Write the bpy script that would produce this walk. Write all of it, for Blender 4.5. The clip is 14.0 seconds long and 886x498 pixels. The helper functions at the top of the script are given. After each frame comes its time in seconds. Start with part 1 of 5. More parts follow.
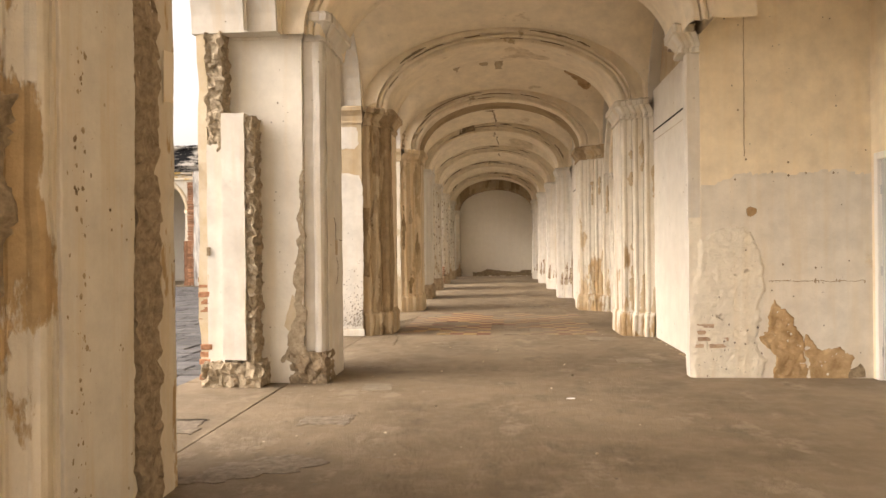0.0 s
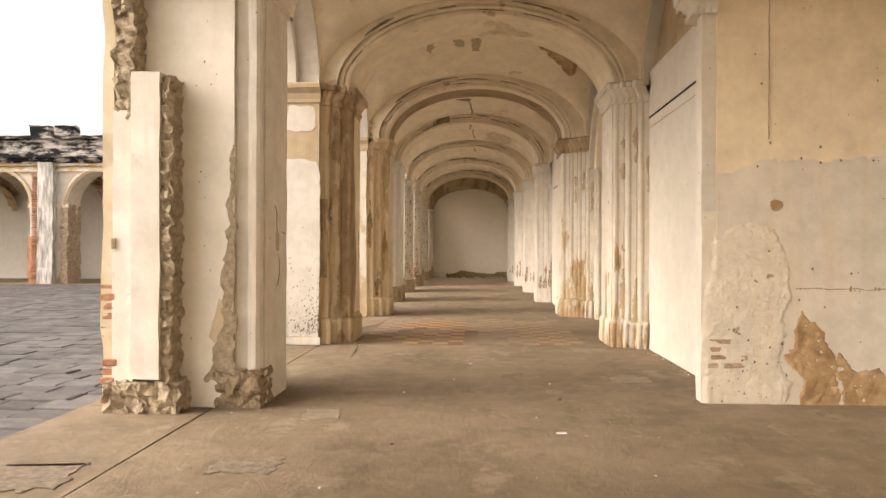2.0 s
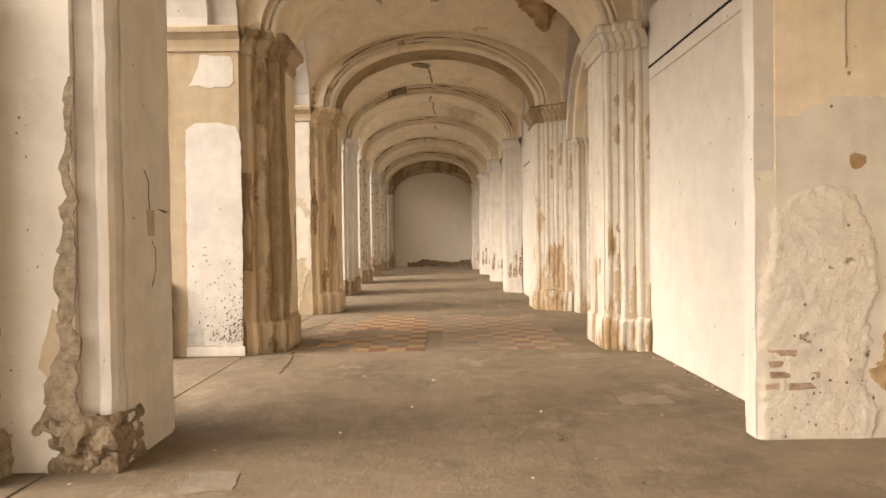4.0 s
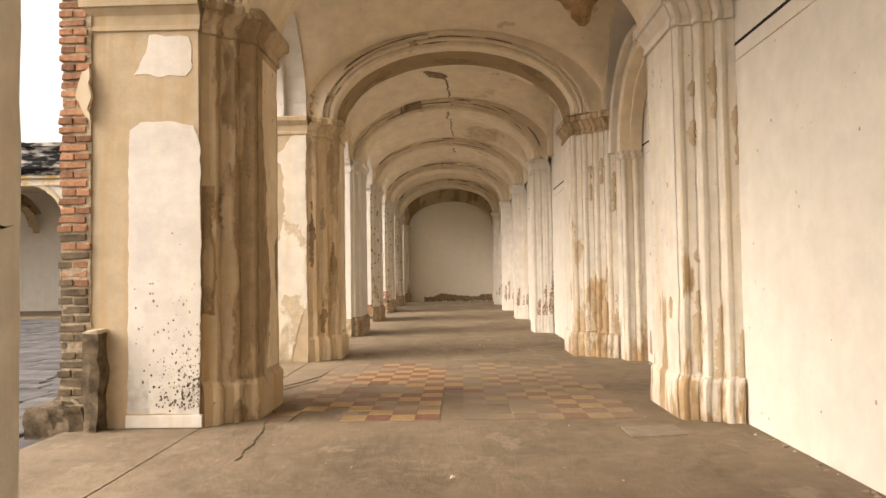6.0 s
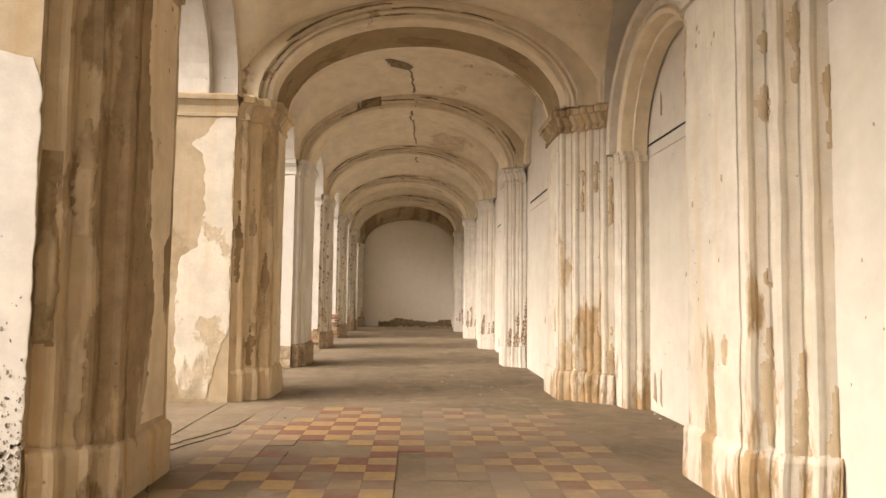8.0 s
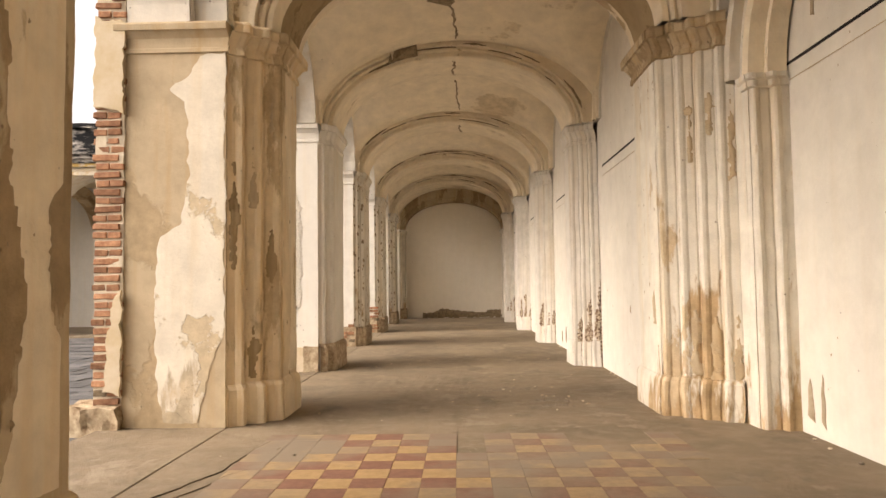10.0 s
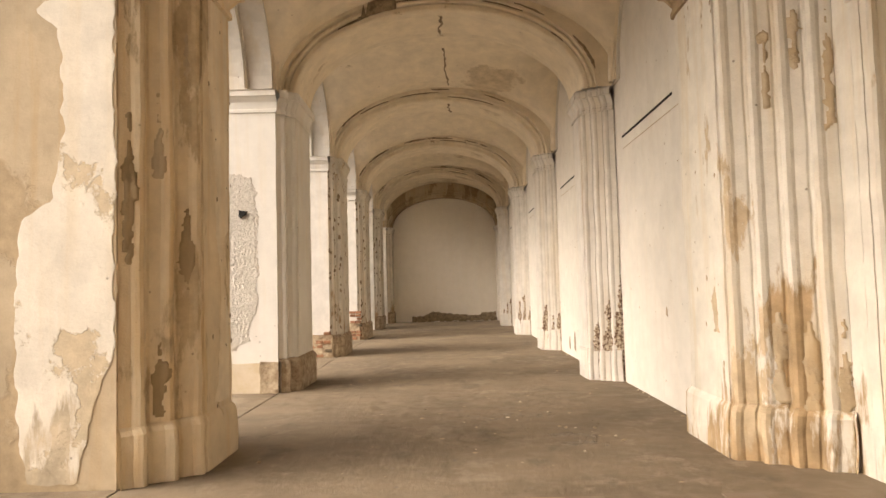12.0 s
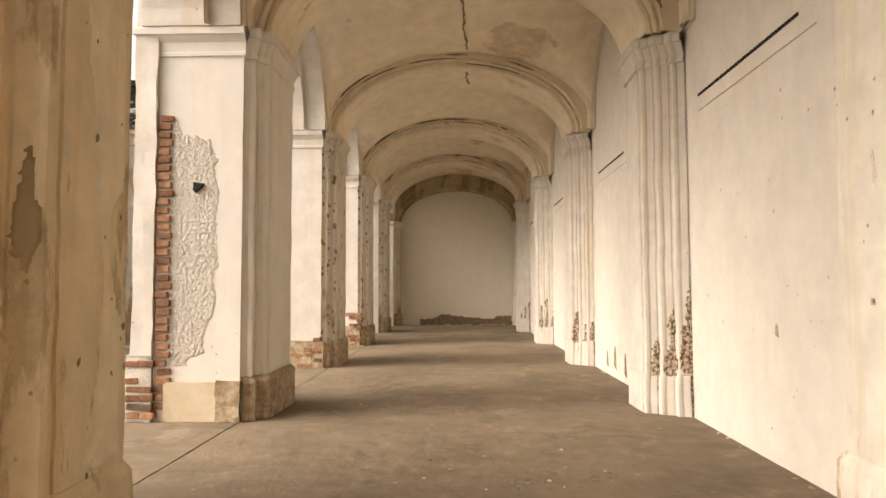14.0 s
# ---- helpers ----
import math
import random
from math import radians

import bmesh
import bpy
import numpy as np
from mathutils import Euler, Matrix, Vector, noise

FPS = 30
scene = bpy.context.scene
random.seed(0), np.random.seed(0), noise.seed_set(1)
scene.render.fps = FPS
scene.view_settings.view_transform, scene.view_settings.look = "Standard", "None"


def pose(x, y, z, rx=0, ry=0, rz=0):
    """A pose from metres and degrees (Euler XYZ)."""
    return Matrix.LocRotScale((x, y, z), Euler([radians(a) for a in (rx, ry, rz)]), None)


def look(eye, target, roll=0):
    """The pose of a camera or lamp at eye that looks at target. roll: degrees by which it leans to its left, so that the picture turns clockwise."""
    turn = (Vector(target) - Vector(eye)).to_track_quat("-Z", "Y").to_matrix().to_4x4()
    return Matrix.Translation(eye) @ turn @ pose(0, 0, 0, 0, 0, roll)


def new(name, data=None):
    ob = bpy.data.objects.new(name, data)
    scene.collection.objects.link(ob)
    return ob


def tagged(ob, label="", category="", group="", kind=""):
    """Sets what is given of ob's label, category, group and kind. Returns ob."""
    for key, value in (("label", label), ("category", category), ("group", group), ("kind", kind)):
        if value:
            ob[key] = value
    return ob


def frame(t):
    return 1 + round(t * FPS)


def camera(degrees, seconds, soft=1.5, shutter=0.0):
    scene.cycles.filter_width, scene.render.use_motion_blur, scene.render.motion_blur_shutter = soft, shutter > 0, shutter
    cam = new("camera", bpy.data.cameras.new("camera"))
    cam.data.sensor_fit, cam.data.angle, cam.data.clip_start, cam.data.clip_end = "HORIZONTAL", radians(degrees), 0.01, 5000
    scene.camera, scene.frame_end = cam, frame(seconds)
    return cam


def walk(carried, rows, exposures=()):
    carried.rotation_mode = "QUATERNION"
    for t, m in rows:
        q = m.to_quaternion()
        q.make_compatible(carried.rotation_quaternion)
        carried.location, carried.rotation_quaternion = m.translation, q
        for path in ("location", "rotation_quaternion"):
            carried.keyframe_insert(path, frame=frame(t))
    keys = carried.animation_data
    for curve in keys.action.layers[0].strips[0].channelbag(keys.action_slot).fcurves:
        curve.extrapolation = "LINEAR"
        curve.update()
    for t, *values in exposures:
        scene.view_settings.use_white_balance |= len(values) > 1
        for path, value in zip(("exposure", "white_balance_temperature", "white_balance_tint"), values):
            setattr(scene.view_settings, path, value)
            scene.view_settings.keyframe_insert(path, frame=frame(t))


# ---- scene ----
cam = camera(65.3, 14.0)
PATH = [
    (0, (0.358, 2.105, 1.418), (0.182, 4.097, 1.42), -0.6),
    (0.5, (0.355, 2.276, 1.395), (0.23, 4.272, 1.333), -0.6),
    (1, (0.288, 2.613, 1.404), (0.213, 4.612, 1.407), -2.8),
    (1.5, (0.323, 2.984, 1.369), (0.272, 4.984, 1.37), -4.6),
    (2, (0.337, 3.453, 1.374), (0.235, 5.451, 1.379), 0.2),
    (2.5, (0.281, 3.865, 1.366), (0.269, 5.865, 1.4), -2.2),
    (3, (0.329, 4.391, 1.317), (0.394, 6.39, 1.29), -3.2),
    (3.2, (0.337, 4.604, 1.307), (0.38, 6.603, 1.273), -1.7),
    (5.3, (0.323, 6.599, 1.368), (0.274, 8.598, 1.411), -1.7),
    (5.5, (0.329, 6.801, 1.328), (0.279, 8.8, 1.394), -3.3),
    (6, (0.318, 7.349, 1.324), (0.271, 9.348, 1.391), -0.9),
    (6.5, (0.238, 7.814, 1.355), (0.241, 9.813, 1.44), -0.4),
    (7, (0.308, 8.368, 1.335), (0.327, 10.365, 1.435), -1.1),
    (7.5, (0.27, 8.825, 1.34), (0.307, 10.82, 1.478), 0.2),
    (8, (0.24, 9.326, 1.291), (0.318, 11.319, 1.428), 0.7),
    (8.5, (0.245, 9.793, 1.292), (0.248, 11.789, 1.407), -0.0),
    (10.8, (0.119, 12.193, 1.238), (0.071, 14.19, 1.337), -0.8),
    (11, (0.159, 12.319, 1.253), (0.114, 14.316, 1.341), -0.8),
    (11.5, (0.136, 12.85, 1.24), (0.089, 14.848, 1.325), -0.1),
    (12, (0.172, 13.361, 1.221), (0.15, 15.358, 1.334), -1.5),
    (12.5, (0.195, 13.854, 1.23), (0.146, 15.85, 1.334), -1.4),
    (13, (0.129, 14.376, 1.231), (0.096, 16.373, 1.346), -0.2),
    (13.5, (0.146, 14.88, 1.226), (0.112, 16.876, 1.335), -0.6),
    (14, (0.11, 15.382, 1.23), (0.056, 17.378, 1.344), -0.2),
]
EXPOSURES = [(0.0, 1.39, 7400, 16), (14.0, 1.35, 7400, 16)]
walk(cam, [(t, look(eye, target, roll)) for t, eye, target, roll in PATH], EXPOSURES)

# ---- light: bright overcast sky over the courtyard ----
SUN_ELEV, SUN_TURN = radians(33), radians(255)
world = bpy.data.worlds.new("sky")
scene.world = world
world.use_nodes = True
wn = world.node_tree
sky = wn.nodes.new("ShaderNodeTexSky")
sky.sky_type = "NISHITA"
sky.sun_disc = False
sky.sun_elevation, sky.sun_rotation = SUN_ELEV, SUN_TURN
sky.air_density, sky.dust_density, sky.ozone_density = 1.0, 6.0, 0.6
haze = wn.nodes.new("ShaderNodeHueSaturation")
haze.inputs["Saturation"].default_value = 0.22
wn.links.new(sky.outputs[0], haze.inputs["Color"])
wn.links.new(haze.outputs[0], wn.nodes["Background"].inputs[0])
wn.nodes["Background"].inputs[1].default_value = 0.15
sun = new("sun", bpy.data.lights.new("sun", "SUN"))
sun.data.energy, sun.data.angle, sun.data.color = 0.42, radians(100), (1.0, 0.97, 0.92)
sun.matrix_world = look((-20, 8.65, 13.4), (0, 14, 0))


# ---- materials ----
def shader(name, rough=0.9):
    m = bpy.data.materials.new(name)
    m.use_nodes = True
    bsdf = m.node_tree.nodes["Principled BSDF"]
    bsdf.inputs["Roughness"].default_value = rough
    bsdf.inputs["Specular IOR Level"].default_value = 0.2
    return m, m.node_tree, bsdf


def node(nt, kind, **values):
    n = nt.nodes.new(kind)
    for key, value in values.items():
        n.inputs[key].default_value = value
    return n


def position(nt, scale=(1, 1, 1), shift=(0, 0, 0)):
    g = nt.nodes.new("ShaderNodeNewGeometry")
    mp = node(nt, "ShaderNodeMapping", Scale=scale, Location=shift)
    nt.links.new(g.outputs["Position"], mp.inputs["Vector"])
    return mp.outputs[0]


def grain(nt, vec, scale, detail=6, rough=0.6):
    n = node(nt, "ShaderNodeTexNoise", Scale=scale, Detail=detail, Roughness=rough)
    nt.links.new(vec, n.inputs["Vector"])
    return n.outputs[0]


def ramp(nt, fac, lo, hi, c0=(0, 0, 0, 1), c1=(1, 1, 1, 1)):
    r = nt.nodes.new("ShaderNodeValToRGB")
    r.color_ramp.elements[0].position, r.color_ramp.elements[1].position = lo, hi
    r.color_ramp.elements[0].color, r.color_ramp.elements[1].color = c0, c1
    nt.links.new(fac, r.inputs[0])
    return r.outputs[0]


def mix(nt, fac, a, b, how="MIX"):
    n = nt.nodes.new("ShaderNodeMix")
    n.data_type, n.blend_type = "RGBA", how
    for sock, v in ((n.inputs[0], fac), (n.inputs[6], a), (n.inputs[7], b)):
        if isinstance(v, (int, float)):
            sock.default_value = v
        elif isinstance(v, tuple):
            sock.default_value = (*v[:3], 1)
        else:
            nt.links.new(v, sock)
    return n.outputs[2]


def calc(nt, op, a, b):
    n = nt.nodes.new("ShaderNodeMath")
    n.operation = op
    for sock, v in ((n.inputs[0], a), (n.inputs[1], b)):
        if isinstance(v, (int, float)):
            sock.default_value = v
        else:
            nt.links.new(v, sock)
    return n.outputs[0]


def bump(nt, bsdf, height, strength, distance, under=None):
    b = node(nt, "ShaderNodeBump", Strength=strength, Distance=distance)
    nt.links.new(height, b.inputs["Height"])
    if under:
        nt.links.new(under, b.inputs["Normal"])
    nt.links.new(b.outputs[0], bsdf.inputs["Normal"])
    return b.outputs[0]


def plaster(name, paint, bare, peel, damp=None, size=1.0, pits=0.7, coarse=0.25, shift=0.0, streaks=0.5, tall=1.0, mottle=0.16):
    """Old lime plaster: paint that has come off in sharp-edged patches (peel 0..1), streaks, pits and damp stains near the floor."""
    m, nt, bsdf = shader(name)
    vec = position(nt, shift=(shift, shift * 1.7, shift * 0.6))
    big = grain(nt, position(nt, (1, 1, tall), (shift, shift * 1.7, shift * 0.6)), 0.9 / size, 9, 0.62)
    off = ramp(nt, big, 0.80 - 0.5 * peel - 0.012, 0.80 - 0.5 * peel + 0.012)
    mid = grain(nt, vec, 4.0, 8, 0.65)
    run = grain(nt, position(nt, (7, 7, 0.45)), 1.0, 6, 0.6)
    fine = grain(nt, vec, 55, 4, 0.7)
    tone = mix(nt, ramp(nt, mid, 0.32, 0.72), tuple((1 - mottle) * c for c in paint), tuple(min((1 + 0.4 * mottle) * c, 0.88) for c in paint))
    warm = (paint[0] * 0.88, paint[1] * 0.76, paint[2] * 0.58)
    tone = mix(nt, calc(nt, "MULTIPLY", ramp(nt, run, 0.48, 0.72), streaks), tone, warm)
    bare_tone = mix(nt, ramp(nt, grain(nt, vec, 6, 8, 0.7), 0.3, 0.7), tuple(0.72 * c for c in bare), tuple(1.15 * c for c in bare))
    col = mix(nt, off, tone, bare_tone)
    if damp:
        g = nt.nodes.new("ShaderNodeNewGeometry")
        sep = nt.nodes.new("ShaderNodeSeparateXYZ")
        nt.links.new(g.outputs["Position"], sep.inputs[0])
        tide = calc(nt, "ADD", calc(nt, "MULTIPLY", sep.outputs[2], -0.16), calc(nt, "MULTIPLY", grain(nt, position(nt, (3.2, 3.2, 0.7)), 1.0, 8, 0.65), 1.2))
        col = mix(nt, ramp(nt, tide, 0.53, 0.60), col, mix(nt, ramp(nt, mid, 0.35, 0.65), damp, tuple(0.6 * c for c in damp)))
    spots = node(nt, "ShaderNodeTexVoronoi", Scale=9.0)
    nt.links.new(vec, spots.inputs["Vector"])
    hole = calc(nt, "MULTIPLY", ramp(nt, spots.outputs[0], 0.05, 0.10, (1, 1, 1, 1), (0, 0, 0, 1)), ramp(nt, grain(nt, vec, 1.7, 3), 0.56, 0.60))
    col = mix(nt, calc(nt, "MULTIPLY", hole, pits), col, (0.10, 0.065, 0.04))
    nt.links.new(col, bsdf.inputs["Base Color"])
    first = bump(nt, bsdf, calc(nt, "SUBTRACT", calc(nt, "ADD", mid, calc(nt, "MULTIPLY", fine, 0.18)), calc(nt, "ADD", calc(nt, "MULTIPLY", off, 0.35), calc(nt, "MULTIPLY", hole, 0.4))), coarse * 2.2, 0.02)
    return m


def simple(name, a, b, scale=8.0, rough=0.9, relief=0.3, metal=0.0, vary=0.0, stretch=(1, 1, 1), edge=(0.3, 0.7)):
    m, nt, bsdf = shader(name, rough)
    vec = position(nt, stretch)
    n = grain(nt, vec, scale, 8, 0.65)
    col = mix(nt, ramp(nt, n, *edge), a, b)
    if vary:
        info = nt.nodes.new("ShaderNodeObjectInfo")
        isle = nt.nodes.new("ShaderNodeNewGeometry")
        hsv = nt.nodes.new("ShaderNodeHueSaturation")
        chance = calc(nt, "FRACT", calc(nt, "ADD", info.outputs["Random"], isle.outputs["Random Per Island"]), 0.0)
        nt.links.new(calc(nt, "ADD", calc(nt, "MULTIPLY", chance, vary), 1 - vary / 2), hsv.inputs["Value"])
        nt.links.new(col, hsv.inputs["Color"])
        col = hsv.outputs[0]
    nt.links.new(col, bsdf.inputs["Base Color"])
    bsdf.inputs["Metallic"].default_value = metal
    bump(nt, bsdf, calc(nt, "ADD", n, calc(nt, "MULTIPLY", grain(nt, vec, scale * 9, 4, 0.7), 0.35)), relief, 0.02)
    return m


WHITE, TAN = (0.68, 0.64, 0.57), (0.50, 0.385, 0.245)
M_WHITE = plaster("white_limewash", WHITE, TAN, 0.12, None, 1.0, 0.8, 0.22)
M_PARTITION = plaster("clean_white_partition", (0.685, 0.64, 0.56), (0.60, 0.54, 0.44), 0.05, None, 1.2, 0.45, 0.16, 8.8, 0.14, 1.0, 0.10)
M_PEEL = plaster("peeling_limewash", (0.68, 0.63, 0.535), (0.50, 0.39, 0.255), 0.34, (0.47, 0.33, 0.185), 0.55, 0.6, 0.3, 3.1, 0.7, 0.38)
M_TANNED = plaster("tan_undercoat", (0.50, 0.40, 0.27), (0.42, 0.32, 0.20), 0.45, None, 1.2, 0.4, 0.35, 7.7, 0.8)
M_STAINED = plaster("tan_stained_plaster", (0.73, 0.605, 0.42), (0.53, 0.41, 0.255), 0.48, None, 0.6, 0.5, 0.45, 4.4, 0.8, 0.35)
M_DULL = plaster("dull_flaking_limewash", (0.55, 0.505, 0.43), (0.42, 0.34, 0.23), 0.20, None, 0.6, 1.0, 0.35, 3.3, 0.8, 0.4)
M_CHALK = plaster("chalky_limewash", (0.80, 0.755, 0.665), (0.62, 0.52, 0.37), 0.13, None, 0.9, 0.9, 0.25, 6.9, 0.35, 0.6, 0.12)
M_DARK = plaster("brown_stained_plaster", (0.52, 0.415, 0.275), (0.35, 0.255, 0.15), 0.56, None, 0.6, 0.5, 0.45, 1.3, 0.9, 0.4)
M_CREAM = plaster("cream_wall_paint", (0.83, 0.715, 0.53), (0.70, 0.59, 0.43), 0.02, None, 1.6, 0.9, 0.2, 5.2, 0.3)
M_VAULT = plaster("vault_plaster", (0.82, 0.715, 0.545), (0.63, 0.52, 0.365), 0.40, None, 1.8, 0.5, 0.3, 2.4, 0.0)
M_RIB = plaster("arch_plaster", (0.80, 0.70, 0.535), (0.48, 0.375, 0.235), 0.29, None, 0.8, 0.4, 0.3, 9.4, 0.2)
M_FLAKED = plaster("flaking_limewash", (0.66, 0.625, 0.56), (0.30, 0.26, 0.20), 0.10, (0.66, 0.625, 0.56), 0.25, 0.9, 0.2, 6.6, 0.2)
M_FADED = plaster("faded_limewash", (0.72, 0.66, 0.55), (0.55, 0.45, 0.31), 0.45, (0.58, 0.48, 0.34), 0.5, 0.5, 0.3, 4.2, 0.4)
# dark brown with the soffits' shade put into it; also colours pier blotches
M_SOFFIT = plaster("brown_soffit_shade_and_blotch", (0.36, 0.265, 0.15), (0.28, 0.20, 0.11), 0.5, None, 0.8, 0.2, 0.3, 2.2, 0.0)
M_OLD_FACE = plaster("rust_stained_limewash", (0.58, 0.515, 0.41), (0.40, 0.275, 0.145), 0.54, None, 0.45, 1.0, 0.5, 1.9, 0.7, 0.35)
M_WASH = plaster("pale_cream_wash", (0.73, 0.67, 0.57), (0.66, 0.57, 0.43), 0.20, None, 0.7, 0.9, 0.25, 6.1, 0.4)
M_REPAIR = plaster("crumbly_repair_mortar", (0.77, 0.705, 0.585), (0.63, 0.53, 0.39), 0.34, None, 0.28, 1.0, 0.8, 2.9, 0.4)
# weathered plaster of the inner faces, their different lighting put into a lighter colour
M_PALE_FACE = plaster("light_side_weathered_plaster", (0.79, 0.685, 0.52), (0.56, 0.445, 0.295), 0.30, None, 0.5, 0.9, 0.35, 5.7, 0.6, 0.5)
M_END = plaster("end_wall_limewash", (0.84, 0.785, 0.69), (0.66, 0.57, 0.44), 0.14, None, 1.6, 0.6, 0.15, 4.9, 0.1, 1.0, 0.05)
M_FRESH = plaster("fresh_limewash", (0.72, 0.685, 0.615), (0.60, 0.51, 0.38), 0.10, None, 1.0, 0.6, 0.18, 7.2, 0.3, 1.0, 0.08)
M_TORN = simple("torn_lime_mortar", (0.23, 0.175, 0.115), (0.53, 0.44, 0.315), 22, 0.95, 1.0)
M_BAND = simple("brown_crumbling_render", (0.17, 0.125, 0.08), (0.40, 0.31, 0.205), 17, 0.95, 1.0)
M_FLUTE = simple("bare_brick_in_flute", (0.14, 0.08, 0.048), (0.56, 0.47, 0.35), 34, 0.95, 0.9, 0.0, 0.0, (1, 1, 0.9), (0.44, 0.56))
M_SCAB = simple("grey_flaked_plaster", (0.12, 0.10, 0.08), (0.30, 0.25, 0.19), 20, 0.95, 0.4)
M_RUBBLE = simple("broken_mortar", (0.15, 0.11, 0.068), (0.40, 0.31, 0.20), 14, 0.95, 1.0)
M_ORANGE = simple("exposed_earth_render", (0.27, 0.165, 0.075), (0.60, 0.43, 0.245), 5.5, 0.95, 0.7)
M_ROUGHCAST = simple("lumpy_white_mortar", (0.55, 0.50, 0.42), (0.75, 0.70, 0.62), 40, 0.95, 1.0)
M_BRICK = simple("old_brick", (0.19, 0.085, 0.048), (0.43, 0.235, 0.135), 16, 0.92, 0.6, 0.0, 0.7)
M_PALE_BRICK = simple("limewashed_brick", (0.36, 0.20, 0.12), (0.66, 0.53, 0.39), 14, 0.95, 0.7, 0.0, 0.4)
M_MORTAR = simple("lime_mortar", (0.50, 0.42, 0.31), (0.64, 0.56, 0.44), 20, 0.95, 0.6)
M_STONE = simple("courtyard_flagstone", (0.07, 0.07, 0.074), (0.15, 0.14, 0.132), 5, 0.75, 0.4, 0.0, 0.6)
M_JOINT = simple("earth_joint", (0.10, 0.09, 0.078), (0.21, 0.19, 0.16), 6, 0.95, 0.4)
M_SOOT = simple("blackened_parapet", (0.015, 0.015, 0.016), (0.50, 0.46, 0.41), 1.6, 0.95, 0.6, 0.0, 0.0, (0.8, 0.8, 2.6), (0.47, 0.60))
M_YELLOW = simple("peeling_yellow_wash", (0.55, 0.36, 0.12), (0.66, 0.58, 0.46), 2.0, 0.95, 0.5, 0.0, 0.0, (1, 1, 1), (0.42, 0.52))
M_GREYED = simple("rain_streaked_plaster", (0.20, 0.19, 0.18), (0.68, 0.64, 0.58), 3.0, 0.95, 0.5, 0.0, 0.0, (2.5, 2.5, 0.35), (0.36, 0.62))
M_DOOR = simple("grey_painted_steel", (0.45, 0.45, 0.44), (0.50, 0.50, 0.49), 2, 0.55, 0.05)
M_FRAME = simple("white_painted_frame", (0.74, 0.71, 0.64), (0.80, 0.77, 0.70), 4, 0.6, 0.1)
M_BLACK = simple("black_slot", (0.012, 0.011, 0.010), (0.02, 0.018, 0.016), 6, 0.8, 0.1)
M_SIGN = simple("white_sign_paint", (0.78, 0.78, 0.78), (0.82, 0.82, 0.82), 3, 0.5, 0.0)
M_PAPER = simple("paper_scrap", (0.80, 0.79, 0.76), (0.86, 0.85, 0.82), 12, 0.8, 0.1)
M_FOOT = simple("bare_crumbling_foot", (0.20, 0.125, 0.07), (0.56, 0.46, 0.32), 12, 0.95, 0.9)
M_OCHRE = simple("yellow_ochre_wash", (0.50, 0.39, 0.235), (0.64, 0.56, 0.44), 3, 0.95, 0.4)
M_MOSS = simple("mossy_dark_stone", (0.045, 0.036, 0.025), (0.22, 0.165, 0.105), 9, 0.95, 0.8)
M_DUST = simple("dirt_heap", (0.30, 0.22, 0.14), (0.45, 0.36, 0.25), 18, 1.0, 0.8)


def floor_material():
    m, nt, bsdf = shader("worn_cement_floor", 0.75)
    vec = position(nt)
    a = grain(nt, vec, 0.7, 9, 0.65)
    b = grain(nt, vec, 5.0, 10, 0.72)
    c = grain(nt, vec, 60.0, 3, 0.7)
    d = grain(nt, position(nt, (1, 0.6, 1), (4, 9, 0)), 2.4, 10, 0.7)
    col = mix(nt, ramp(nt, a, 0.35, 0.66), (0.152, 0.114, 0.074), (0.252, 0.195, 0.130))
    col = mix(nt, calc(nt, "MULTIPLY", ramp(nt, b, 0.46, 0.66), 0.5), col, (0.285, 0.233, 0.170))
    col = mix(nt, calc(nt, "MULTIPLY", ramp(nt, d, 0.56, 0.64), 0.4), col, (0.095, 0.075, 0.053))
    col = mix(nt, calc(nt, "MULTIPLY", ramp(nt, grain(nt, position(nt, (1, 0.7, 1), (1, 3, 0)), 1.7, 10, 0.72), 0.57, 0.63), 0.6), col, (0.315, 0.258, 0.187))
    col = mix(nt, calc(nt, "MULTIPLY", ramp(nt, c, 0.70, 0.77), 0.4), col, (0.10, 0.078, 0.055))
    nt.links.new(col, bsdf.inputs["Base Color"])
    bump(nt, bsdf, calc(nt, "ADD", calc(nt, "ADD", b, d), calc(nt, "MULTIPLY", c, 0.08)), 0.5, 0.045)
    return m


M_FLOOR = floor_material()
M_FLOOR_PALE = simple("pale_cement_repair", (0.21, 0.17, 0.125), (0.31, 0.26, 0.195), 7, 0.85, 0.5)
M_FLOOR_ROUGH = simple("broken_cement", (0.145, 0.115, 0.085), (0.30, 0.25, 0.19), 16, 0.95, 1.0)


def tile_material(name, colour, clean=0.44):
    """Cement tile, worn and half hidden under a film of cement dust."""
    m, nt, bsdf = shader(name, 0.7)
    vec = position(nt)
    info = nt.nodes.new("ShaderNodeObjectInfo")
    film = calc(nt, "ADD", calc(nt, "MULTIPLY", grain(nt, vec, 1.1, 7, 0.62), 0.85), calc(nt, "MULTIPLY", info.outputs["Random"], 0.08))
    worn = mix(nt, ramp(nt, grain(nt, vec, 14, 6, 0.7), 0.35, 0.7), colour, tuple(0.72 * c for c in colour))
    col = mix(nt, ramp(nt, film, clean, clean + 0.16), worn, (0.225, 0.18, 0.13))
    nt.links.new(col, bsdf.inputs["Base Color"])
    bump(nt, bsdf, grain(nt, vec, 25, 5, 0.7), 0.25, 0.01)
    return m


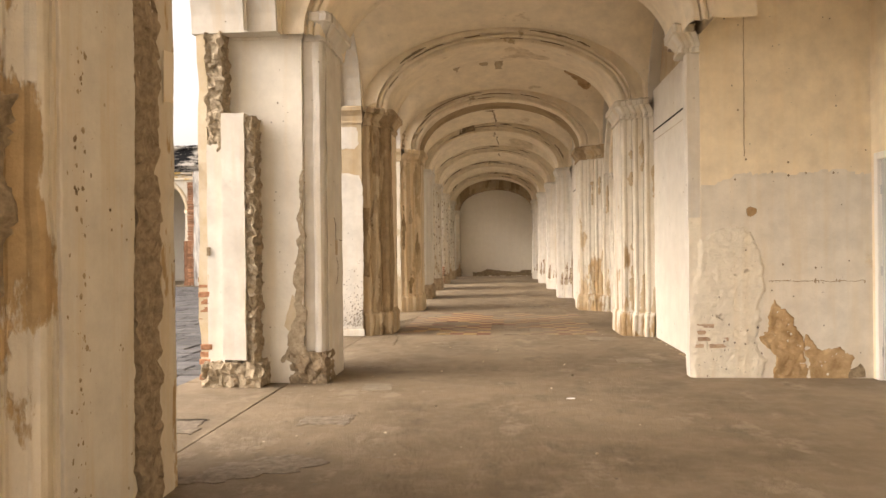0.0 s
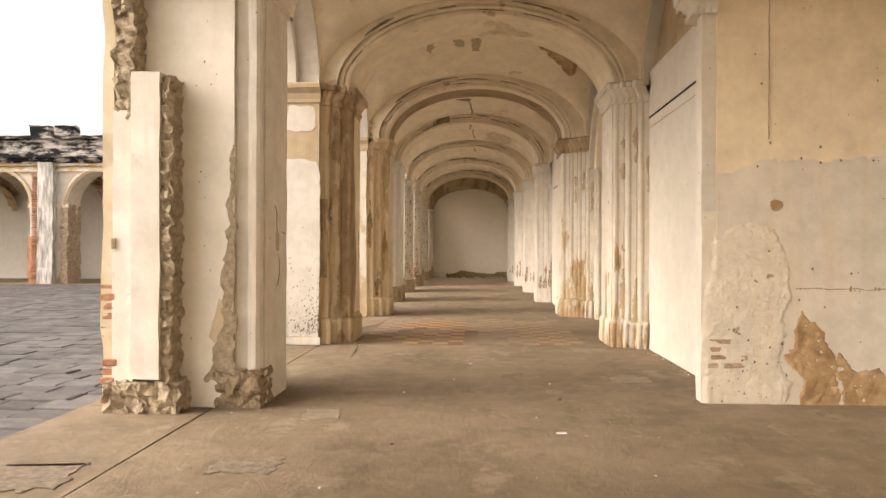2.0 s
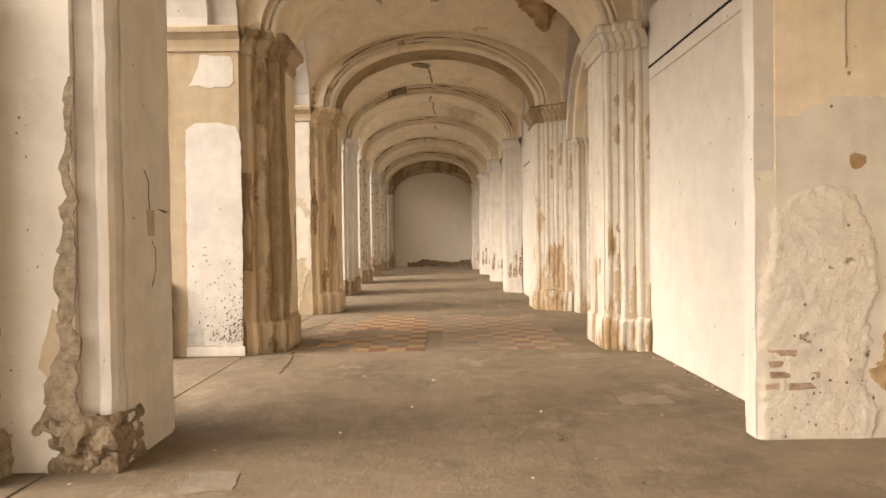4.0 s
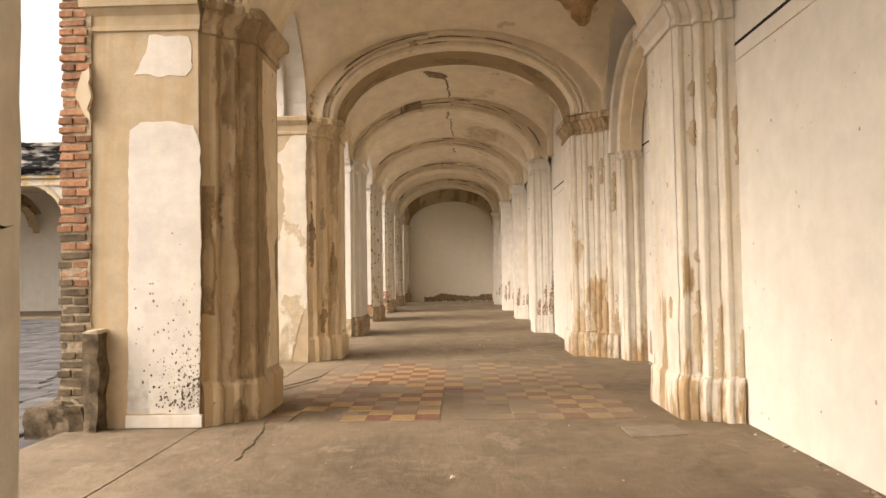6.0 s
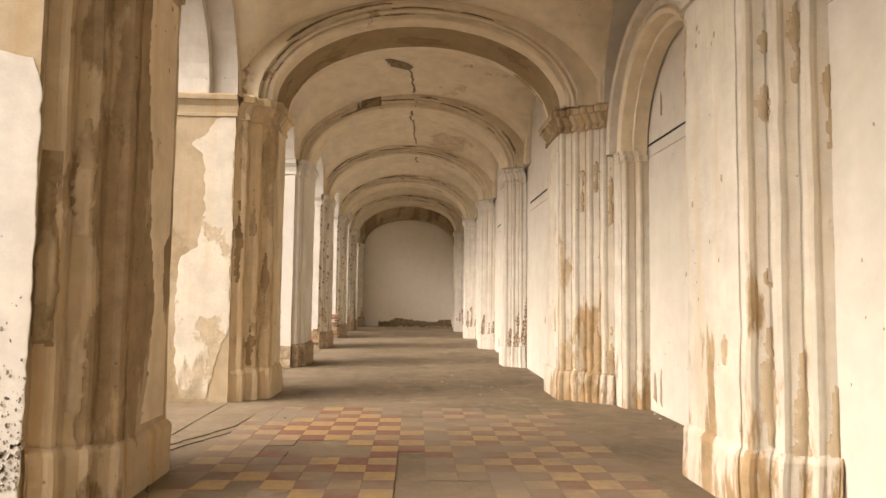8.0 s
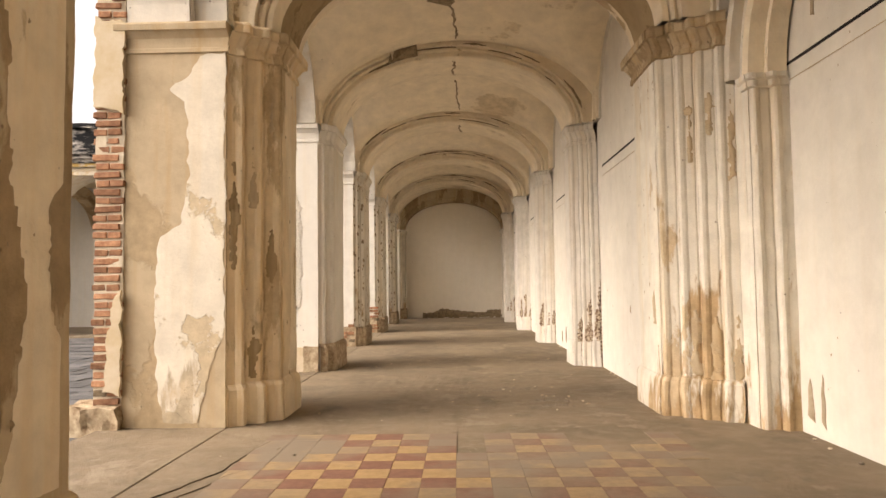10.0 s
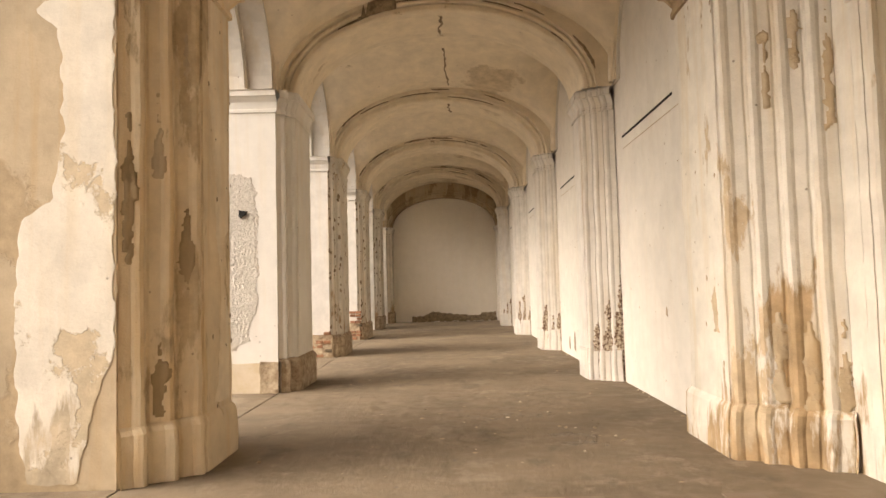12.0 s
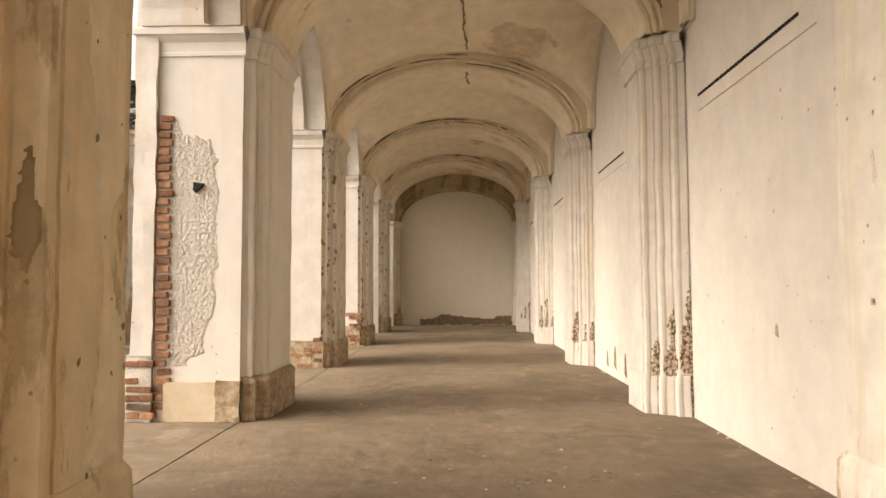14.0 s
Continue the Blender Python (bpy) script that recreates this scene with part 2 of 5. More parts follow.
M_TILE_RED = tile_material("red_cement_tile", (0.235, 0.12, 0.083), 0.46)
M_TILE_OCHRE = tile_material("ochre_cement_tile", (0.41, 0.275, 0.135), 0.46)
M_TILE_RED_DUSTY = tile_material("dusty_red_cement_tile", (0.24, 0.145, 0.10), 0.37)
M_TILE_OCHRE_DUSTY = tile_material("dusty_ochre_cement_tile", (0.38, 0.27, 0.15), 0.37)


# ---- mesh helpers ----
def mesh_ob(name, verts, faces, mat, parent=None, label="", smooth=False):
    me = bpy.data.meshes.new(name)
    me.from_pydata([tuple(v) for v in verts], [], faces)
    bm = bmesh.new()
    bm.from_mesh(me)
    bmesh.ops.recalc_face_normals(bm, faces=bm.faces)
    for f in bm.faces:
        f.smooth = smooth
    bm.to_mesh(me)
    bm.free()
    me.materials.append(mat)
    ob = new(name, me)
    if parent:
        ob.parent = parent
    if label:
        ob["label"] = label
    return ob


def part(name, bm, mat, parent, label=""):
    me = bpy.data.meshes.new(name)
    bm.to_mesh(me)
    bm.free()
    me.materials.append(mat)
    ob = new(name, me)
    if parent:
        ob.parent = parent
    if label:
        ob["label"] = label
    return ob


def thing(name, label, category, group="", kind="", at=(0, 0, 0)):
    ob = new(name)
    ob.empty_display_size = 0.1
    ob.location = at
    return tagged(ob, label, category, group, kind)


def rough(v, amp, scale=3.0, seed=0.0):
    n = noise.noise_vector(Vector(v) * scale + Vector((seed, seed * 2, seed * 3)))
    return Vector(v) + n * amp


def box_bm(x0, x1, y0, y1, z0, z1, step=0.0, amp=0.0, scale=3.0, seed=0.0, bevel=0.0):
    """A box; with step it is cut into a grid and made uneven by noise."""
    bm = bmesh.new()
    if not step:
        m = Matrix.Translation(((x0 + x1) / 2, (y0 + y1) / 2, (z0 + z1) / 2)) @ Matrix.Diagonal((x1 - x0, y1 - y0, z1 - z0, 1))
        bmesh.ops.create_cube(bm, size=1, matrix=m)
        if bevel:
            bmesh.ops.bevel(bm, geom=bm.edges[:], offset=bevel, segments=1, affect="EDGES")
        return bm
    n = [max(1, int(round(d / step))) for d in (x1 - x0, y1 - y0, z1 - z0)]
    cache = {}

    def vert(i, j, k):
        if (i, j, k) not in cache:
            p = (x0 + (x1 - x0) * i / n[0], y0 + (y1 - y0) * j / n[1], z0 + (z1 - z0) * k / n[2])
            q = rough(p, amp, scale, seed)
            q = rough(q, amp * 0.5, scale * 3.1, seed + 5)
            cache[i, j, k] = bm.verts.new(q)
        return cache[i, j, k]
    for a in range(3):
        b, c = (a + 1) % 3, (a + 2) % 3
        for end in (0, n[a]):
            for p in range(n[b]):
                for q in range(n[c]):
                    idx = []
                    for dp, dq in ((0, 0), (1, 0), (1, 1), (0, 1)):
                        t = [0, 0, 0]
                        t[a], t[b], t[c] = end, p + dp, q + dq
                        idx.append(vert(*t))
                    bm.faces.new(idx if end else idx[::-1])
    return bm


def block(name, x0, x1, y0, y1, z0, z1, mat, parent=None, label="", **kw):
    return part(name, box_bm(x0, x1, y0, y1, z0, z1, **kw), mat, parent, label)


def patch(name, outline, place, mat, parent, depth=0.008, jag=0.02, label="", seed=0.0):
    """A patch of plaster of its own thickness with a ragged edge. outline: points (u, z) in the wall's plane; place(u, z, d) gives the point d in front of it."""
    pts = []
    for (u0, z0), (u1, z1) in zip(outline, outline[1:] + outline[:1]):
        k = max(1, int(math.hypot(u1 - u0, z1 - z0) / 0.035))
        for i in range(k):
            u, z = u0 + (u1 - u0) * i / k, z0 + (z1 - z0) * i / k
            n = noise.noise_vector(Vector((u * 9 + seed, z * 9, seed)))
            m = noise.noise_vector(Vector((u * 30 + seed, z * 30, seed + 3)))
            pts.append((u + jag * (n.x + 0.5 * m.x), z + jag * (n.y + 0.5 * m.y)))
    k = len(pts)
    cu, cz = sum(p[0] for p in pts) / k, sum(p[1] for p in pts) / k
    verts = [place(u, z, -0.004) for u, z in pts] + [place(u, z, depth * 0.8) for u, z in pts]
    verts += [place(u + (cu - u) * 0.02, z + (cz - z) * 0.02, depth) for u, z in pts]
    faces = [(i, (i + 1) % k, k + (i + 1) % k, k + i) for i in range(k)]
    faces += [(k + i, k + (i + 1) % k, 2 * k + (i + 1) % k, 2 * k + i) for i in range(k)]
    faces.append(tuple(range(2 * k, 3 * k)))
    ob = mesh_ob(name, verts, faces, mat, parent, label)
    return ob


def inside(outline, u, z):
    """Distance to the edge of an outline, negative outside it."""
    near, odd = 9.0, False
    for (a, b), (c, d) in zip(outline, outline[1:] + outline[:1]):
        f = max(0.0, min(1.0, ((u - a) * (c - a) + (z - b) * (d - b)) / max(1e-9, (c - a) ** 2 + (d - b) ** 2)))
        near = min(near, math.hypot(u - a - f * (c - a), z - b - f * (d - b)))
        if (b > z) != (d > z) and u < a + (z - b) / (d - b) * (c - a):
            odd = not odd
    return near if odd else -near


def skin(name, u0, u1, z0, z1, place, mat, parent, label="", amp=0.02, scale=9.0, seed=0.0, step=0.03, thick=0.02, ragged=0.07, outline=None, fade=0.05, sink=0.03, smooth=True):
    """A lumpy skin of mortar on a wall that dies into it along a ragged edge, within a box or an outline."""
    nu, nz = int((u1 - u0) / step), int((z1 - z0) / step)
    verts, faces = [], []
    for j in range(nz + 1):
        for i in range(nu + 1):
            u, z = u0 + (u1 - u0) * i / nu, z0 + (z1 - z0) * j / nz
            e = min(u - u0, u1 - u, z - z0, z1 - z) if outline is None else inside(outline, u, z)
            e += ragged * (noise.noise(Vector((u * 5, z * 5, seed))) - 0.3 + 0.5 * noise.noise(Vector((u * 23, z * 23, seed + 2))))
            w = max(0.0, min(1.0, e / fade))
            lump = noise.noise(Vector((u * scale, z * scale, seed + 4))) + 0.6 * noise.noise(Vector((u * scale * 2.6, z * scale * 2.6, seed + 9))) - 0.9 * max(0.0, noise.noise(Vector((u * scale * 3.7, z * scale * 3.1, seed + 14))))
            verts.append(place(u, z, -sink + w * w * (3 - 2 * w) * (sink + thick + amp * lump)))
    for j in range(nz):
        for i in range(nu):
            a = j * (nu + 1) + i
            faces.append((a, a + 1, a + nu + 2, a + nu + 1))
    return mesh_ob(name, verts, faces, mat, parent, label, smooth)


# ---- plan ----
SPRING = 3.74           # top of the capitals
HALF = 0.75             # half a pier's length along the walk
FACE = 0.31             # half the flat inner face of a pilaster
OUT = 0.41              # how far a pilaster stands out
FRONTS = [0.9, 4.60, 9.40, 13.40, 17.80, 21.85, 26.20, 30.50, 34.70, 38.2]
MIDS = [y + (HALF if k < 5 else 0.66) for k, y in enumerate(FRONTS)]
MIDS[1], MIDS[2] = 5.55, 9.95
MIDS_R = MIDS[:]        # the wall piers stand a little off the courtyard piers
MIDS_R[3], MIDS_R[4] = 14.01, 18.66
MIDS_R[5:] = [y + 0.79 for y in FRONTS[5:]]
CORE_X = {2: -1.80}           # a pier whose core reaches nearly to the face of its pilaster
LIFT = {2: 0.25, 3: 0.06, 9: -0.28}      # capitals that sit higher than the rest
OUT_L = [OUT] * 5 + [0.20] * 5
OUT_R = [OUT, OUT, OUT, 0.49, 0.61, 0.39, 0.335, 0.335, 0.31, 0.20]
WALLS = {2: 2.75, 3: 3.02, 4: 2.31, 5: 2.21, 6: 2.13, 7: 2.03, 8: 2.05}
LEFT = [-1.60, -1.63, -1.565, -1.57, -1.58, -1.77, -1.90, -1.97, -2.02, -1.95]
RIGHT = [2.30, 2.30, 2.30, 2.27, 2.10, 1.91, 1.87, 1.79, 1.71, 1.84]
RIB_Y = [y + (0.12 if k > 4 else 0.0) for k, y in enumerate(MIDS)]
RIB_DEEP = [0.86 if k > 4 else 1.0 for k in range(10)]
EDGE_L = [x - o - 0.03 for x, o in zip(LEFT, OUT_L)]      # where the vaults meet the walls
EDGE_R = [2.74, 2.74, 2.74, 2.71, 2.57, 2.33, 2.24, 2.16, 2.06, 2.08]
END_Y = 38.9
OUTER = -2.95           # courtyard face of the arcade
CROWN_IN, CROWN = 4.82, 5.06


FLUTE = ((0.02, -0.09), (0.08, -0.03), (0.44, 0.03), (0.54, 0.13), (0.68, 0.20), (0.82, 0.15), (0.90, 0.02), (0.97, -0.09))


def section(half=HALF, face=FACE, out=OUT, rolls=3):
    """Plan of a clustered pilaster: leaning strips that swell to a bead and drop into a groove, as (how far out, along the wall)."""
    side = [(0.0, half)]
    dx, ds = out / rolls, (half - face - 0.02) / rolls
    n = Vector((ds, dx)).normalized() * math.hypot(dx, ds)
    for k in range(rolls):
        a = Vector((dx * k, half - 0.01 - ds * k))
        b = Vector((dx * (k + 1), half - 0.01 - ds * (k + 1)))
        side += [tuple(a.lerp(b, f) + n * h) for f, h in FLUTE]
    side.append((out, face))
    return side + [(max(d, 0.002), -s) for d, s in reversed(side)]


LEFT_PLAN = {1: section(0.95, 0.54), 2: section(0.45, 0.27, 0.235, 1)[:10] + section(0.54, 0.41, 0.235, 1)[10:], 3: section(0.72, 0.33), 4: [(d, s * 0.78 if s > 0 else s) for d, s in section()]}
LEFT_PLAN.update({k: section(0.66, 0.40, 0.20, 2) for k in range(5, 10)})
RIGHT_SIZE = {3: (0.66, 0.41, 0.49, 3), 4: (0.86, 0.38, 0.61, 4)}
RIGHT_SIZE.update({k: (0.55, 0.25, OUT_R[k], 3) for k in range(5, 10)})


def grow(prof, off):
    return [(d + off if d > 0.001 else d, s + math.copysign(off, s)) for d, s in prof]


def loft(name, x, y, sign, layers, mat, parent, label="", amp=0.008, seed=0.0, close=True, prof=None):
    """A pilaster, capital or base: the plan raised through layers (z, growth). sign: +1 stands out to +x, -1 to -x."""
    prof = prof or section()
    verts, faces = [], []
    k = len(prof)
    for z, off in layers:
        for d, s in grow(prof, off):
            p = Vector((x + sign * d, y + s, z))
            verts.append(rough(p, amp, 4.0, seed) if d > 0.001 else p)
    for i in range(len(layers) - 1):
        for j in range(k - 1):
            faces.append((i * k + j, i * k + j + 1, (i + 1) * k + j + 1, (i + 1) * k + j))
    if close:
        faces.append(tuple(range((len(layers) - 1) * k, len(layers) * k)))
        faces.append(tuple(range(k)))
    ob = mesh_ob(name, verts, faces, mat, parent, label)
    return ob


def steps(z0, z1, step=0.16, off=0.0):
    n = max(1, int((z1 - z0) / step))
    return [(z0 + (z1 - z0) * i / n, off) for i in range(n + 1)]


CAP = [(3.44, 0.0), (3.445, 0.025), (3.49, 0.025), (3.495, 0.01), (3.53, 0.015), (3.60, 0.06), (3.63, 0.08), (3.635, 0.105), (3.71, 0.11), (3.74, 0.09)]
BASE = [(-0.02, 0.035), (0.10, 0.036), (0.22, 0.035), (0.33, 0.033), (0.36, 0.02), (0.38, 0.002)]
PLAIN_CAP = [(z, o * 0.6) for z, o in CAP]
CRUMBLED_BASE = [(z * 1.08, o * 1.15) for z, o in BASE]
LOW_BASE = [(z * 1.05, o * 0.45) for z, o in BASE]


def cluster(parent, x, y, sign, mat, seed, low=None, plain=False, lift=0.0, prof=None, cap=None, base=None):
    loft("pilaster", x, y, sign, steps(0.0, 3.46 + lift), mat, parent, "", 0.010, seed, True, prof)
    loft("capital", x, y, sign, [(z + lift, o) for z, o in (PLAIN_CAP if plain else CAP)], cap or mat, parent, "", 0.010, seed + 2, True, prof)
    if low != "none":
        loft("plinth", x, y, sign, base or BASE, low or mat, parent, "crumbling foot" if plain else "", 0.016, seed + 4, True, prof)


def impost(parent, x0, x1, y0, y1, mat, lift=0.0):
    """Moulded band round the head of a pier's core."""
    layers = [(3.46, 0.0), (3.465, 0.02), (3.50, 0.02), (3.51, 0.008), (3.60, 0.012), (3.63, 0.035), (3.66, 0.055), (3.665, 0.075), (3.72, 0.08), (3.74, 0.07)]
    verts, faces = [], []
    for z, o in layers:
        verts += [(x0 - o, y0 - o, z), (x1, y0 - o, z), (x1, y1 + o, z), (x0 - o, y1 + o, z)]
    for i in range(len(layers) - 1):
        for j in range(4):
            a, b = 4 * i + j, 4 * i + (j + 1) % 4
            faces.append((a, b, b + 4, a + 4))
    n = 4 * (len(layers) - 1)
    faces += [(n, n + 1, n + 2, n + 3), (0, 1, 2, 3)]
    verts = [rough(v, 0.008, 5.0, y0) + Vector((0, 0, lift)) for v in verts]
    mesh_ob("impost", verts, faces, mat, parent)


# ---- floor and ground ----
floor_base = block("floor", -3.15, 4.6, -3.0, 39.4, -0.4, -0.03, M_JOINT)
tagged(floor_base, "earth bed under the cement floor of the arcade", "floor", kind="structure")


def slab(name, x0, x1, y0, y1, label, seed):
    """Cement screed, cast in one field, slightly uneven."""
    nx, ny = max(2, int((x1 - x0) / 0.3)), max(2, int((y1 - y0) / 0.3))
    verts, faces = [], []
    for j in range(ny + 1):
        for i in range(nx + 1):
            x, y = x0 + (x1 - x0) * i / nx, y0 + (y1 - y0) * j / ny
            if i in (0, nx):
                x += 0.006 * noise.noise(Vector((y * 4, seed, 0)))
            verts.append((x, y, -0.003 + 0.003 * noise.noise(Vector((x * 0.8, y * 0.8, seed)))))
    for j in range(ny):
        for i in range(nx):
            a = j * (nx + 1) + i
            faces.append((a, a + 1, a + nx + 2, a + nx + 1))
    ob = mesh_ob(name, verts, faces, M_FLOOR)
    bm = bmesh.new()
    bm.from_mesh(ob.data)
    ring = [e for e in bm.edges if e.is_boundary]
    out = bmesh.ops.extrude_edge_only(bm, edges=ring)
    for v in out["geom"]:
        if isinstance(v, bmesh.types.BMVert):
            v.co.z = -0.05
    bm.to_mesh(ob.data)
    bm.free()
    return tagged(ob, label, "floor", kind="structure")


slab("floor_corridor", -1.96, 4.45, -2.9, 39.3, "worn grey-brown cement floor with stains and fine cracks", 1.0)
for k in range(len(FRONTS) - 1):
    slab("floor_threshold", -3.12, -1.975, FRONTS[k] + 0.01, FRONTS[k + 1] - 0.01, "pale cement threshold strip between the piers beside the courtyard", 3.0 + k)

ground = block("ground", -400, 400, -400, 400, -1.0, -0.16, M_JOINT)
tagged(ground, "earth ground under the courtyard paving", "ground", kind="structure")


# ---- piers beside the courtyard ----
def pier(k, core_mat, label):
    y, x = FRONTS[k], CORE_X.get(k, LEFT[k] - OUT_L[k])
    top = thing("pier", label, "pier", "piers beside the courtyard", "", (x, MIDS[k], 0))
    sub = new("core", box_bm_mesh(OUTER if k != 2 else -2.85, x, y, 2 * MIDS[k] - y, -0.1, SPRING + LIFT.get(k, 0.0), core_mat, amp=0.002))
    sub.parent = top
    return top


def box_bm_mesh(x0, x1, y0, y1, z0, z1, mat, step=0.25, amp=0.012, seed=0.0):
    bm = box_bm(x0, x1, y0, y1, z0, z1, step, amp, 2.0, seed)
    me = bpy.data.meshes.new("core")
    bm.to_mesh(me)
    bm.free()
    me.materials.append(mat)
    return me


def rebase(top):
    """Keep parts where they were built, under an empty that stands at the thing's base."""
    back = Matrix.Translation(top.location).inverted()
    for c in top.children:
        c.matrix_parent_inverse = back


PIER_LOOK = {
    0: (M_WHITE, M_PEEL, "pale plastered brick pier with clustered pilaster"),
    1: (M_WHITE, M_OLD_FACE, "crumbling plastered pier with torn white limewash and broken edge"),
    2: (M_CHALK, M_WHITE, "broken plastered pier with stub of torn-out wall"),
    3: (M_TANNED, M_DARK, "tan plastered pier with white limewashed panel and brown stained pilaster"),
    4: (M_TANNED, M_STAINED, "patchy tan and white plastered pier with bare brick corner"),
    5: (M_FRESH, M_FRESH, "white limewashed pier with strip of bare brick and rough mortar"),
    6: (M_WHITE, M_PEEL, "white pier with crumbling stained pilaster and bare brick foot"),
    7: (M_WHITE, M_PEEL, "white limewashed pier with dirty foot"),
    8: (M_WHITE, M_PEEL, "white limewashed pier with dirty foot"),
    9: (M_WHITE, M_PEEL, "white plastered end pier against the end wall"),
}
piers = {}
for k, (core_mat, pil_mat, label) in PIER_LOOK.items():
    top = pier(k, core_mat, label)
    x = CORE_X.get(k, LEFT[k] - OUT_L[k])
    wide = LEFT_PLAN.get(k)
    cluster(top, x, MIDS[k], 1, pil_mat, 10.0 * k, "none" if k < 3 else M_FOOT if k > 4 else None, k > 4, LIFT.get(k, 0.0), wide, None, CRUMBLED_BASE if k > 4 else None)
    impost(top, OUTER if k != 2 else -2.85, x + 0.02, FRONTS[k], 2 * MIDS[k] - FRONTS[k], core_mat, LIFT.get(k, 0.0))
    piers[k] = top

# ---- engaged piers along the inner wall ----
inner_piers = {}
for k in range(3, 10):
    x = RIGHT[k] + OUT_R[k]
    text = "peeling limewashed clustered pilaster with flared capital on the inner wall" if k < 5 else "white limewashed clustered pilaster with crumbling foot on the inner wall"
    top = thing("wall_pier", text, "pilaster", "pilasters on the inner wall", "", (x, MIDS_R[k], 0))
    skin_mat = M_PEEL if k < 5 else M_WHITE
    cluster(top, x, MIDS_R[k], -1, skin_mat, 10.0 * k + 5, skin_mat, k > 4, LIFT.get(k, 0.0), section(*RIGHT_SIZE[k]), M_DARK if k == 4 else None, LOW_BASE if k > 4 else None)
    block("core", x + (0.02 if k > 4 else -0.003), x + 0.9, FRONTS[k] - (0.16 if k == 4 else 0.0), FRONTS[k] + 2 * HALF, -0.05, SPRING, skin_mat, top)
    inner_piers[k] = top
# ---- arcade walls over the piers ----
def arcade(name, x0, x1, mids, half, spring, top_z, mat, axis="y", crown=None, kind_label=""):
    """Wall over a row of piers, with a round arch cut through it between each two of them."""
    verts, faces = [], []

    def put(u, z):
        for x in (x0, x1):
            verts.append((x, u, z) if axis == "y" else (u, x, z))
    for a, b in zip(mids, mids[1:]):
        lo, hi = a + half, b - half
        r, c = (hi - lo) / 2, (hi + lo) / 2
        rise = (crown - spring) if crown else r
        n = 24
        start = len(verts)
        line = [(a, spring), (lo, spring)] + [(c - r * math.cos(math.pi * i / n), spring + rise * math.sin(math.pi * i / n)) for i in range(1, n)] + [(hi, spring), (b, spring)]
        for u, z in line:
            put(u, z)
            put(u, top_z)
        for i in range(len(line) - 1):
            p, q = start + 4 * i, start + 4 * i + 4
            faces += [(p, q, q + 2, p + 2), (p + 1, q + 1, q + 3, p + 3), (p, q, q + 1, p + 1), (p + 2, q + 2, q + 3, p + 3)]
    ob = mesh_ob(name, verts, faces, mat)
    return tagged(ob, kind_label, "wall", kind="structure")


def ring(name, x, sign, y_mid, r, wide, proud, mat, parent=None, spring=SPRING, rise=None, label="", steps_n=28, taper=True):
    """Moulded archivolt on a wall in the plane x: a band of that width outside radius r, standing proud towards sign."""
    rise = rise or r
    prof = [(0.0, 0.0), (0.0, proud * 0.55), (wide * 0.3, proud * 0.55), (wide * 0.36, proud), (wide * 0.6, proud * 1.1), (wide * 0.82, proud * 0.9), (wide, proud * 0.35), (wide, 0.0)]
    verts, faces = [], []
    for i in range(steps_n + 1):
        a = math.pi * i / steps_n
        for w, p in prof:
            v = Vector((x + sign * p, y_mid - (r + w) * math.cos(a), spring + (rise + w) * math.sin(a)))
            verts.append(rough(v, 0.006, 5.0, r))
    k = len(prof)
    for i in range(steps_n):
        for j in range(k - 1):
            faces.append((i * k + j, i * k + j + 1, (i + 1) * k + j + 1, (i + 1) * k + j))
    return mesh_ob(name, verts, faces, mat, parent, label)


for k in range(9):
    xl = (EDGE_L[k] + EDGE_L[k + 1]) / 2 + 0.03
    arcade("wall_arcade", OUTER + 0.02, xl, MIDS[k:k + 2], HALF, SPRING, 6.0, M_WHITE, "y", None, "white plastered arcade wall with round arch open to the courtyard")
    r = (MIDS[k + 1] - MIDS[k]) / 2 - HALF
    ym = (MIDS[k + 1] + MIDS[k]) / 2
    mould = ring("arch_moulding", xl - 0.004, 1, ym, r + 0.05, 0.20, 0.07, M_RIB)
    tagged(mould, "stained plaster moulding round an arcade arch", "moulding", "arch mouldings", "structure")
    inner = ring("arch_lining", xl - 0.35, 1, ym, r - 0.075, 0.09, 0.05, M_WHITE)
    tagged(inner, "raised plaster band lining the underside of an arch", "moulding", "arch linings", "structure")


